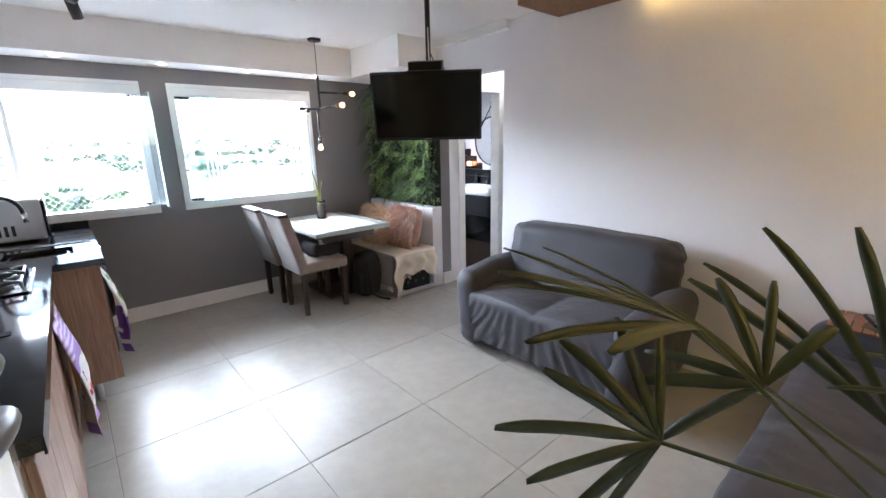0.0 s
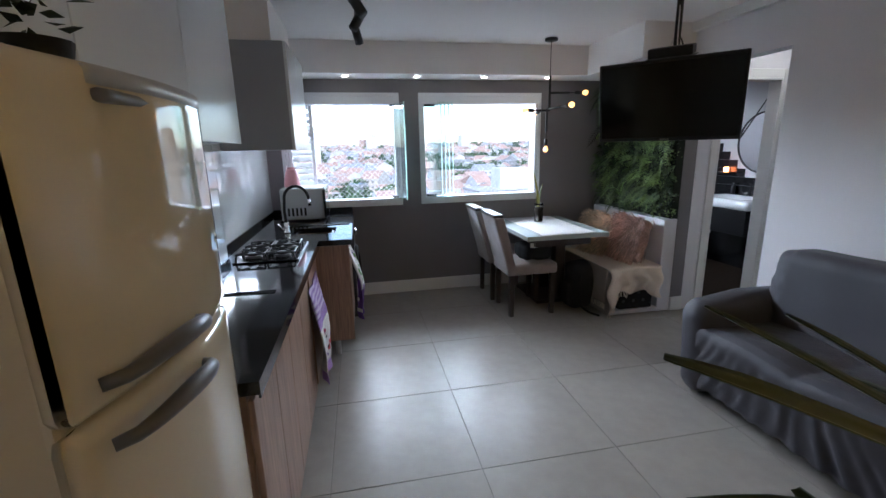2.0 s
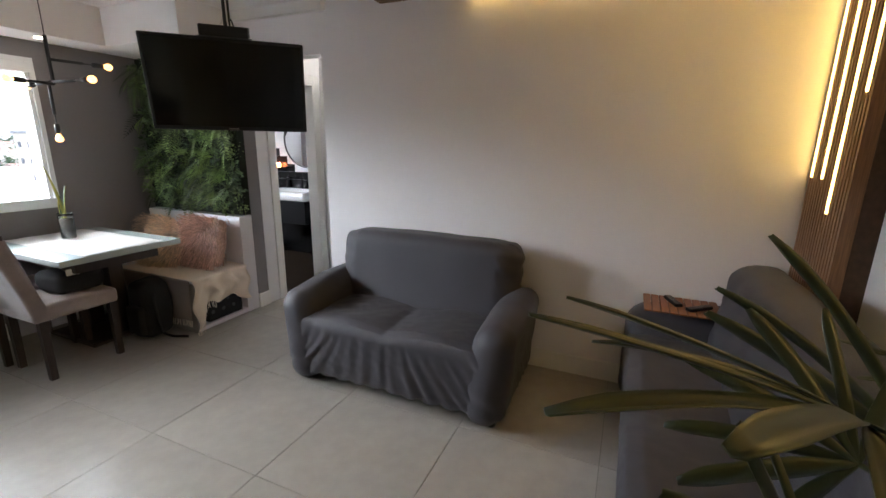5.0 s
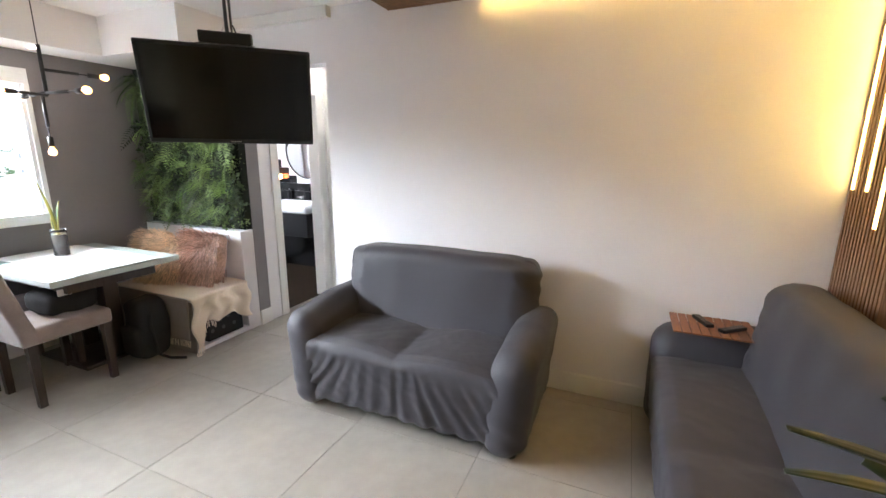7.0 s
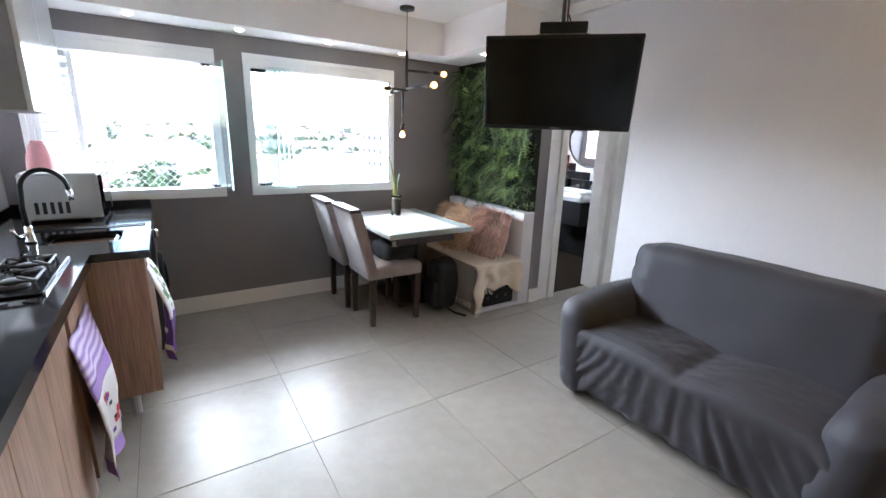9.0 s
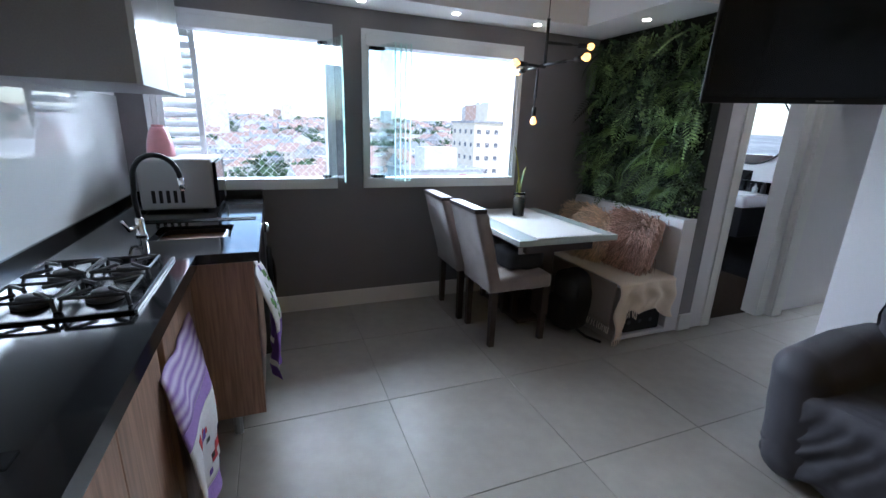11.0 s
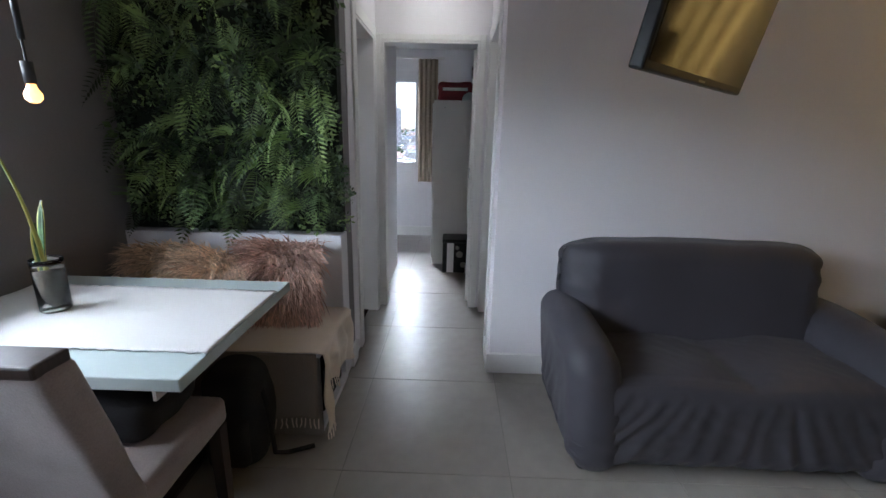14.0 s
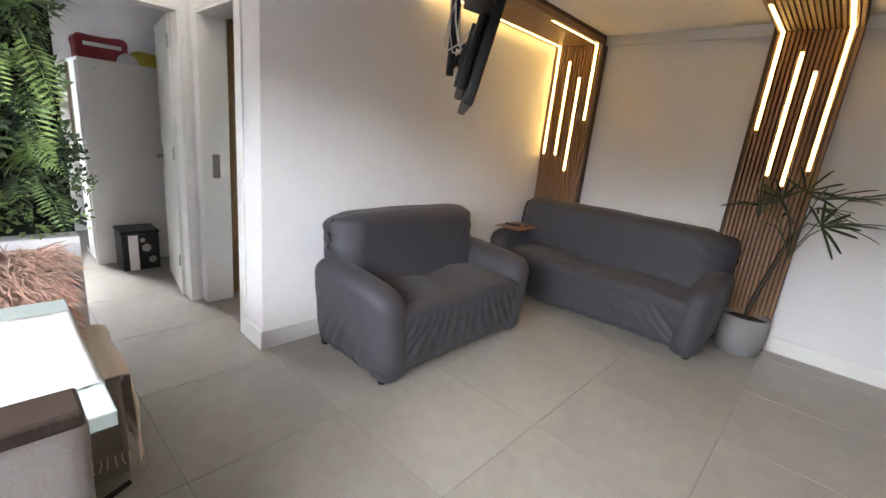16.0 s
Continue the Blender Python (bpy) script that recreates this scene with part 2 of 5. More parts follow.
M_leaf_light = mat("light_leaf", (0.20, 0.285, 0.10), 0.6, grain=0.25, scale=30, stain=0.25, stain_scale=6, vary=0.65)
M_soil = mat("soil", (0.035, 0.024, 0.016), 0.95, grain=0.5, scale=90, bump=1.0)
M_pot = mat("grey_pot", (0.23, 0.22, 0.225), 0.7, grain=0.08, scale=120, bump=0.15, stain=0.06)
M_bark = mat("bark", (0.055, 0.04, 0.028), 0.9, grain=0.4, scale=60, bump=0.8)
M_glass = glassy("window_glass", (0.96, 1.0, 0.98))
M_glass_leaf = sheet_glass("tinted_glass", (0.955, 0.985, 0.982))
M_glass_edge = edge_glass("green_glass", (0.60, 0.78, 0.75))
M_frame = mat("white_aluminium", (0.78, 0.80, 0.82), 0.35, grain=0.01, scale=60, stain=0.02)
M_recess_black = mat("rubber", (0.006, 0.006, 0.006), 0.8, spec=0.1)
M_marble = mat("white_back_glass", (0.76, 0.78, 0.77), 0.03, grain=0.01, scale=6, stain=0.02, stain_scale=1.6, coat=1.0, spec=1.0)
M_led = glow("led_strip", (1.0, 0.64, 0.18), 0.85)
M_bulb = glow("warm_bulb", (1.0, 0.42, 0.09), 0.5)
M_spot = glow("spot_lens", (1.0, 0.9, 0.75), 3.0)
M_mirror = mat("mirror_glass", (0.9, 0.92, 0.92), 0.01, metal=1.0)
M_pink = mat("pink_enamel", (0.62, 0.27, 0.30), 0.3, grain=0.03, scale=30, coat=0.3)
M_ceramic = mat("white_ceramic", (0.78, 0.79, 0.80), 0.12)
M_blacktile = mat("black_tile", (0.012, 0.012, 0.013), 0.15, stain=0.1)
M_bathfloor = mat("bath_wood_floor", (0.028, 0.017, 0.010), 0.75, spec=0.2, grain=0.3, scale=12, stretch=(1, 8, 1))

# ---- plan ----
XK, XK2, XW, YW, YS = 0.52, 0.63, 4.135, 5.91, 0.80
CEIL, SOFF = 2.45, 2.18
CY0, CY1, XB = 3.90, 4.735, 5.14  # corridor from the white wall to the bath wall, and the bedroom wall

# ---- walls ----
W1 = (0.70, 1.79, 0.985, 2.025)  # x0, x1, z0, z1 of the windows' openings
W2 = (2.045, 3.29, 0.985, 2.025)


def wall_y(bm, y0, y1, x0, x1, z0, z1, holes):
    """A wall along x with holes (x0, x1, z0, z1) that go through it."""
    xs = sorted({x0, x1, *[h[0] for h in holes], *[h[1] for h in holes]})
    for a, b in zip(xs, xs[1:]):
        cut = sorted([h for h in holes if h[0] <= a and h[1] >= b], key=lambda h: h[2])
        z = z0
        for h in cut:
            if h[2] > z:
                box(bm, (a, y0, z), (b, y1, h[2]))
            z = h[3]
        if z < z1:
            box(bm, (a, y0, z), (b, y1, z1))
    bmesh.ops.remove_doubles(bm, verts=bm.verts[:], dist=1e-5)
    return bm


def wall_x(bm, x0, x1, y0, y1, z0, z1, holes):
    wall_y(bm, x0, x1, y0, y1, z0, z1, holes)
    for v in bm.verts:
        v.co.x, v.co.y = v.co.y, v.co.x
    bmesh.ops.reverse_faces(bm, faces=bm.faces[:])
    return bm


structure("wall_north", wall_y(bmesh.new(), YW, YW + 0.16, 0.3, 4.27, 0, 2.6, [W1, W2]), M_wall_grey, "dark grey painted wall with two windows")
structure("wall_west", boxes(((0.35, 3.95, 0), (XK, YW, 2.6))), M_wall_white, "white kitchen wall behind the sink")
structure("wall_west_column", boxes(((0.35, 0.7, 0), (XK2, 3.95, 2.6))), M_wall_white, "white kitchen wall behind fridge and hob")
structure("wall_east", boxes(((XW, 0.7, 0), (XW + 0.12, CY0, 2.6))), M_wall_white, "plain white painted living room wall")
structure("wall_south", boxes(((0.3, 0.7, 0), (XW, YS, 2.6))), M_wall_white, "white wall behind the long couch")
structure("wall_bench", boxes(((XW, CY1 + 0.002, 0), (XW + 0.12, YW, 2.6))), M_wall_grey, "grey wall behind the dining bench")
structure("wall_header", boxes(((XW, CY0, 2.10), (XW + 0.12, CY1, 2.6))), M_wall_white, "white lintel over the corridor opening")
structure("wall_bath", wall_y(bmesh.new(), CY1, CY1 + 0.1, XW + 0.12, 6.3, 0, 2.6, [(4.45, 5.03, 0, 2.04)]), M_wall_white, "white corridor wall with the bathroom doorway")
structure("wall_bedroom", wall_x(bmesh.new(), XB, XB + 0.1, CY0 - 0.1, CY1, 0, 2.6, [(3.975, 4.69, 0, 2.04)]), M_wall_white, "white wall with the bedroom doorway")
structure("wall_corridor", wall_y(bmesh.new(), CY0 - 0.17, CY0, XW + 0.12, XB, 0, 2.6, [(4.42, 5.06, 0, 2.04)]), M_wall_white, "white corridor wall with a half-open door")
structure("ceiling", boxes(((0.3, 0.7, CEIL), (9.0, 7.2, CEIL + 0.12))), M_ceiling, "plain white plaster ceiling")
structure("ceiling_soffit", boxes(((XK, 5.58, SOFF), (3.66, YW, CEIL)), ((3.66, CY1, SOFF), (XW, YW, CEIL))), M_ceiling, "dropped white plaster soffit with small spotlights")
structure("ceiling_crown", boxes(((XW - 0.05, 3.84, CEIL - 0.07), (XW, CY1, CEIL)), ((2.375, YS, CEIL - 0.08), (3.655, YS + 0.06, CEIL)), ((XK2, YS, CEIL - 0.08), (1.875, YS + 0.06, CEIL))), M_trim, "white plaster crown moulding")

# ---- floor ----
structure("floor", boxes(((0.3, 0.7, -0.1), (9.0, 7.2, -0.003))), M_grout, "grout bed under the floor tiles", "floor")
floor_ob = bpy.data.objects["floor"]

# ---- openings: frames, doors, baseboards ----
def baseboards():
    h, d = 0.13, 0.016
    runs = [((1.32, YW - d, 0), (3.5, YW, h)), ((XW - d, YS + 0.02, 0), (XW, CY0 + d, h)), ((XW, CY0, 0), (4.36, CY0 + d, h)), ((XK2, YS, 0), (1.875, YS + d, h)), ((2.375, YS, 0), (3.655, YS + d, h)),
            ((XW - 0.002, CY1 - d, 0), (XW + 0.118, CY1 + 0.001, h))]
    for lo, hi in runs:
        bm = boxes((lo, hi))
        top = [e for e in bm.edges if min(v.co.z for v in e.verts) > h - 0.01]
        bmesh.ops.bevel(bm, geom=top, offset=0.006, segments=2, affect="EDGES")
        structure("baseboard", bm, M_trim, "tall white baseboard", "baseboard")


baseboards()


def door_frame(name, axis, at, a0, a1, depth, top=2.06, w=0.07, proud=0.012):
    """Jamb linings and architraves round a doorway; axis: the wall's direction."""
    near, far = at
    root = thing(name, (0, 0, 0), "white painted door frame with flat architraves", "door frame", "", "structure")
    lo, hi = near - proud, far + proud

    def piece(n, p0, p1):
        (s0, t0, z0), (s1, t1, z1) = p0, p1
        if axis == "x":
            b = rbox((s0, t0, z0), (s1, t1, z1), 0.003, 1)
        else:
            b = rbox((t0, s0, z0), (t1, s1, z1), 0.003, 1)
        part(n, b, M_trim, root)

    piece("jamb", (a0, lo, 0), (a0 + 0.02, hi, top))
    piece("jamb", (a1 - 0.02, lo, 0), (a1, hi, top))
    piece("head", (a0, lo, top - 0.02), (a1, hi, top))
    for t0, t1 in ((lo - 0.002, near - 0.001), (far + 0.001, hi + 0.002)):
        piece("architrave", (a0 - w, t0, 0), (a0, t1, top + w))
        piece("architrave", (a1, t0, 0), (a1 + w, t1, top + w))
        piece("architrave", (a0, t0, top), (a1, t1, top + w))
    return root


door_frame("door_frame_bath", "x", (CY1, CY1 + 0.1), 4.45, 5.03, 0.1, 2.04)
door_frame("door_frame_bedroom", "y", (XB, XB + 0.1), 3.975, 4.69, 0.1, 2.04, w=0.04)
door_frame("door_frame_corridor", "x", (CY0 - 0.17, CY0), 4.42, 5.06, 0.1, 2.04)


def door_leaf(name, hinge, width, angle, label, inset=0.0):
    """A flush leaf that swings from hinge; angle: the direction it points, in degrees."""
    root = thing(name, (hinge[0], hinge[1], 0.008), label, "door", "", "structure")
    m = Matrix.Translation((hinge[0], hinge[1], 0)) @ Matrix.Rotation(radians(angle), 4, "Z")
    part("leaf", moved(rbox((0, -0.018, 0.008), (width, 0.018, 2.01), 0.003, 1), m), M_trim, root)
    for s in (-1, 1):
        part("handle", moved(tube([(width - 0.05, s * 0.018, 1.02), (width - 0.05, s * 0.06, 1.02), (width - 0.07, s * 0.065, 1.02), (width - 0.17, s * 0.062, 1.02)], 0.009, 8), m), M_chrome, root, "chrome lever handle", True)
        part("escutcheon", moved(rbox((width - 0.075, s * 0.018 - 0.003, 0.93), (width - 0.03, s * 0.018 + 0.003, 1.1), 0.002, 1), m), M_chrome, root)
    part("lock_plate", moved(boxes(((width - 0.002, -0.01, 0.93), (width + 0.002, 0.01, 1.12))), m), M_chrome, root)
    for z in (0.25, 1.05, 1.8):
        part("hinge", moved(tube([(0, 0.02, z), (0, 0.02, z + 0.09)], 0.008, 8), m), M_chrome, root)
    return root


door_leaf("door_bath", (4.475, CY1 + 0.125), 0.54, 96, "white bathroom door standing open")
door_leaf("door_bedroom", (XB + 0.12, 4.0), 0.66, -8, "white bedroom door standing wide open")
door_leaf("door_corridor", (4.445, CY0 - 0.2), 0.6, 268, "white door standing wide open into the second bedroom")
tagged(part("strike_plate", boxes(((5.0385, CY0 - 0.11, 0.95), (5.04, CY0 - 0.06, 1.12))), M_chrome), "chrome strike plate in the door jamb", "strike plate")

# ---- rooms beyond ----
structure("wall_bath_far", boxes(((5.9, CY1 + 0.1, 0), (6.0, 7.2, 2.6)), ((4.27, 7.1, 0), (5.9, 7.2, 2.6))), mat("bath_wall", (0.62, 0.62, 0.63), 0.4, grain=0.02, scale=50), "pale bathroom wall")
# Unseen wall against stray sky light; its opening is added to brighten the bathroom.
structure("wall_bath_outer", wall_x(bmesh.new(), 4.15, 4.268, YW + 0.162, 7.2, 0, 2.6, [(6.3, 7.0, 1.2, 2.1)]), M_wall_white, "unseen white outer wall of the bathroom with an added light opening")
structure("wall_bath_dado", boxes(((5.886, CY1 + 0.1, 0), (5.899, 7.1, 0.9))), M_blacktile, "glossy black bathroom dado")
structure("floor_bath", boxes(((4.27, CY1 + 0.07, -0.002), (5.9, 7.1, 0.006))), M_bathfloor, "dark wood-look bathroom floor")
BW = (4.67, 5.24, 1.03, 2.05)
structure("wall_bedroom_far", wall_x(bmesh.new(), 7.75, 7.9, 2.0, 6.0, 0, 2.6, [BW]), M_wall_white, "white bedroom wall with a window")
structure("wall_bedroom_side", boxes(((6.0, 5.9, 0), (7.75, 6.0, 2.6)), ((XB + 0.1, 2.0, 0), (7.75, 2.1, 2.6))), M_wall_white, "white bedroom side wall")
structure("wall_room_far", boxes(((XW + 0.12, 2.0, 0), (XB, 2.1, 2.6)), ((XB, 2.1, 0), (XB + 0.1, CY0 - 0.1, 2.6))), mat("ochre_wall", (0.42, 0.27, 0.13), 0.6, grain=0.08, scale=30, stain=0.15), "ochre wall of the second bedroom")
structure("baseboard", boxes(((7.734, 2.1, 0), (7.75, 5.9, 0.13))), M_trim, "tall white baseboard", "baseboard")

# ---- dining table ----
TX0, TX1, TY0, TY1, TZ = 2.77, 3.545, 4.845, 5.86, 0.752
table = thing("dining_table", (3.18, 5.38, 0), "white rectangular dining table with dark legs", "dining table")
part("tabletop", rbox((TX0, TY0, TZ - 0.04), (TX1, TY1, TZ), 0.004), M_tabletop, table)
part("apron", boxes(((TX0 + 0.12, TY0 + 0.10, TZ - 0.12), (TX1 - 0.12, TY1 - 0.10, TZ - 0.042))), M_darkwood, table)
for y in (5.27, 5.62):
    part("leg", rbox((3.22, y - 0.05, 0.03), (3.32, y + 0.05, TZ - 0.12), 0.004, 1), M_darkwood, table)
part("foot_plate", rbox((3.02, 5.18, 0), (3.49, 5.74, 0.03), 0.006, 1), M_darkwood, table)
RY0, RY1, RX0, RX1 = TY0 + 0.0, TY1 - 0.02, TX0 + 0.13, TX1 - 0.13


def runner(u, v):
    x = RX0 + (RX1 - RX0) * u + 0.012 * (abs(math.sin(v * 60)) - 0.5) * (abs(u - 0.5) > 0.48)
    y = RY0 + (RY1 - RY0) * v
    return (x, y, TZ + 0.004 + 0.0025 * (1 + noise.noise((x * 14, y * 9, 0))))


tagged(part("table_runner", sheet(runner, 24, 60, 0.0015), M_cloth, None, "", True), "white crocheted runner spread along the dining table", "table runner")

# ---- dining chairs ----
def chair(x, y):
    """A high-backed chair that faces +x; x, y: the middle of the seat."""
    c = thing("dining_chair", (x, y, 0), "taupe suede high-backed dining chair with dark wooden legs", "chair", "chairs at the dining table")
    w = 0.21
    part("seat", soft((x - 0.22, y - w, 0.385), (x + 0.24, y + w, 0.485), 0.025, 26, lambda p, n: p + n * 0.004 * noise.noise(p * 9) + Vector((0, 0, 0.012 * max(0, 1 - ((p.x - x) ** 2 + (p.y - y) ** 2) * 18))) * (n.z > 0.5)), M_suede, c, "", True)

    def lean(p, n):
        k = max(0.0, p.z - 0.44)
        return Vector((p.x - 0.26 * k - 0.08 * k * k + 0.05 * k * k * 1.5, p.y, p.z)) + n * 0.004 * noise.noise(p * 8)

    part("backrest", soft((x - 0.235, y - w, 0.385), (x - 0.145, y + w, 0.925), 0.02, 36, lean), M_suede, c, "", True)
    top = lean(Vector((x - 0.19, y, 0.925)), Vector())
    part("top_rail", rbox((top.x - 0.05, y - w + 0.005, 0.915), (top.x + 0.035, y + w - 0.005, 0.945), 0.006), M_darkwood, c, "dark wooden top rail")
    for dx, dy in ((-0.19, -1), (-0.19, 1), (0.20, -1), (0.20, 1)):
        lx, ly = x + dx, y + dy * (w - 0.025)
        b = tube([(lx, ly, 0), (lx, ly, 0.39)], [0.026, 0.032], 4)
        part("leg", b, M_darkwood, c)
    return c


chair_one = chair(2.86, 5.13)
copy_thing(chair_one, pose(2.83, 5.60, 0, 0, 0, 0))

# ---- bench, cushions, throw ----
BX0, BX1, BY0, BY1, BZ = 3.50, 4.005, 4.715, 5.908, 0.44
bench = thing("dining_bench", (3.85, 5.33, 0), "built-in bench with pale high back below the plant wall", "bench")
part("seat_board", rbox((BX0, BY0, BZ - 0.03), (BX1, BY1, BZ), 0.003, 1), M_bench, bench)
part("front_panel", boxes(((BX0 + 0.01, BY0 + 0.01, 0.0), (BX0 + 0.028, BY1, BZ - 0.032))), M_benchgrey, bench)
part("side_panel", boxes(((BX0 + 0.03, BY0 + 0.35, 0.0), (BX1, BY0 + 0.37, BZ - 0.032))), M_benchgrey, bench)
part("bottom_board", boxes(((BX0 + 0.03, BY0 + 0.01, 0.01), (BX1, BY0 + 0.348, 0.04))), M_bench, bench)
part("back_panel", rbox((BX1, BY0 + 0.02, 0.0), (XW - 0.002, BY1, 0.853), 0.003, 1), M_bench, bench)


# ---- sofas under slipcovers ----
def folds(p, k, amp, dirn):
    """Pulled creases of the cover, stronger towards the floor."""
    s = p.dot(dirn)
    return amp * (0.6 * math.sin(s * k + 3 * noise.noise(p * 5)) + 0.8 * noise.noise(Vector((s * k * 0.35, p.z * 6, 1.7))))


def sofa(width, depth, back, seat, arm, label, arm_w=0.22, ah=0.62, name="sofa", cells=60, crease=1.0, inset=(0.0, 0.0)):
    """A covered sofa, front to -y, middle of the back's foot at the origin."""
    s = thing(name, (0, 0, 0), label, "sofa", "sofas of the living room")
    w = width / 2

    def skirt(p, n):
        k = max(0.0, (0.42 - p.z) / 0.36)
        fan_out = 1.0 - 1.25 * (0.42 - p.z)
        q = Vector((p.x * fan_out, p.y * 0.9, p.z))
        amp = 0.021 * k ** 0.8 * (1 if n.y < -0.3 else 0.7) * (0.35 + 1.5 * abs(noise.noise(Vector((q.x * 4, q.y * 4, 5.3)))))
        return p + n * folds(q, 92, amp * crease, Vector((1, 1, 0))) - Vector((0, 1, 0)) * 0.02 * (1 - k) * (n.y < -0.5)

    def plump(p, n):
        q = abs(abs(p.x) - w * 0.42) / (w * 0.42)
        lift = (0.03 * math.cos(min(1.57, q * 1.5)) - 0.006 * math.exp(-(p.x / 0.05) ** 2)) * max(0.0, n.z)
        return skirt(p, n) + Vector((0, 0, lift)) + n * (0.006 * noise.noise(p * 7) + 0.003 * noise.noise(p * 22))

    part("seat_cover", soft((-w + 0.03, -depth, 0.05), (w - 0.03, -0.12, seat), 0.065, int(cells * 1.15), plump), M_fabric, s, "", True)

    def rake(p, n):
        k = (p.z - 0.3)
        curve = 0.03 * (abs(p.x) / w) ** 3 * (p.z > seat)
        edge = min(1.0, max(0.0, (abs(p.x) - w + 0.24) / 0.20))
        shy = 0.11 * edge ** 1.5 * (1 if p.y < -0.2 else 0.15)
        q = p + Vector((0, 0.14 * k - 0.07 + shy, -curve - 0.02 * edge * (p.z > seat))) + n * 0.007 * noise.noise(p * 6)
        if abs(p.x) > w * 0.7:
            q += n * folds(p, 60, 0.006, Vector((0.3, 0.2, 1)))
        return q

    part("backrest", soft((-w + 0.015 + inset[0], -0.30, 0.06), (w - 0.015 - inset[1], -0.06, back), 0.075, int(cells * 0.7), rake), M_fabric, s, "", True)

    def roll(p, n):
        bulge = 0.03 * math.sin(max(0, min(1, p.z / ah)) * 3.1) * (1 if p.y < -0.1 else 0.3)
        sx = 1 if p.x > 0 else -1
        k = max(0.0, (ah - 0.12 - p.z) / ah)
        drop = 0.10 * max(0.0, (-p.y - depth * 0.55)) / depth
        return p + Vector((sx * (0.06 * (p.z / ah) ** 2 - 0.03), 0, -drop)) + n * (bulge * 0.3 + folds(p, 62, 0.010 * k * crease, Vector((0.4, 1, 0.6 * 1))) + 0.006 * noise.noise(p * 6))

    for sx in (-1, 1):
        lo, hi = sorted((sx * (w - arm_w), sx * w))
        part("arm", soft((lo, -depth - 0.02, 0.05), (hi, -0.08, ah), 0.104, int(cells * 0.7), roll), M_fabric, s, "", True)
        for y in (-depth + 0.07, -0.12):
            part("foot", lathe([(0.02, 0.0), (0.028, 0.01), (0.032, 0.055), (0.03, 0.06)], (sx * (w - 0.1), y, 0), 12), M_black, s, "black plastic foot", True)
    return s


loveseat = sofa(1.46, 0.785, 0.90, 0.44, 0.61, "two-seat loveseat under a charcoal stretch slipcover by the white wall", cells=130, crease=0.95, inset=(0.055, 0.085))
loveseat.matrix_basis = pose(4.09, 2.92, 0, 0, 0, -90)
couch = sofa(1.96, 0.72, 0.915, 0.44, 0.61, "three-seat couch under a charcoal stretch slipcover by the slatted wall", name="couch", cells=110, crease=0.35)
couch.matrix_basis = pose(3.14, 0.935, 0, 0, 0, 180)

# ---- television on its ceiling pole ----
tl, tr, bl, br = Vector((2.693, 3.719, 1.912)), Vector((3.129, 3.218, 1.902)), Vector((2.743, 3.752, 1.517)), Vector((3.209, 3.294, 1.522))
ax = ((tr - tl) + (br - bl)).normalized()
az = ((tl - bl) + (tr - br)).normalized()
ay = az.cross(ax).normalized()
az = ax.cross(ay).normalized()
mid = (tl + tr + bl + br) / 4
TVM = Matrix((ax, ay, az)).transposed().to_4x4()
mid = mid + ax * 0.008 + az * 0.006
TVM.translation = mid
tv = thing("television", mid, "flat black television hung from a ceiling pole", "television")
TW, TH = 0.334, 0.202
part("frame", moved(rbox((-TW, 0.0, -TH), (TW, 0.035, TH), 0.006), TVM), M_black, tv)
part("screen", moved(boxes(((-TW + 0.014, -0.0015, -TH + 0.02), (TW - 0.014, -0.0005, TH - 0.014))), TVM), M_screen, tv)
part("back_shell", moved(rbox((-0.24, 0.035, -0.15), (0.24, 0.075, 0.13), 0.015), TVM), M_black, tv)
part("logo", moved(boxes(((-0.022, -0.0015, -TH + 0.007), (0.022, -0.0005, -TH + 0.012))), TVM), M_fridge_grey, tv)
pole = thing("ceiling_pole", (mid.x + 0.09, mid.y + 0.09, CEIL), "black steel ceiling pole with a bracket and box", "tv bracket")
px, py = mid.x + 0.10, mid.y + 0.09
part("pole", tube([(px, py, 1.66), (px, py, CEIL)], 0.016, 12), M_matblack, pole, "", True)
part("ceiling_plate", lathe([(0.06, 0.0), (0.06, 0.01), (0.05, 0.02)], (px, py, CEIL - 0.02), 20), M_matblack, pole, "", True)
part("bracket", moved(boxes(((-0.11, 0.076, -0.11), (-0.085, 0.09, 0.11)), ((0.085, 0.076, -0.11), (0.11, 0.09, 0.11)), ((-0.11, 0.09, -0.03), (0.11, 0.10, 0.03))), TVM), M_matblack, pole)
part("arm", tube([(px, py, 1.70), mid + ay * 0.09], 0.018, 8), M_matblack, pole)

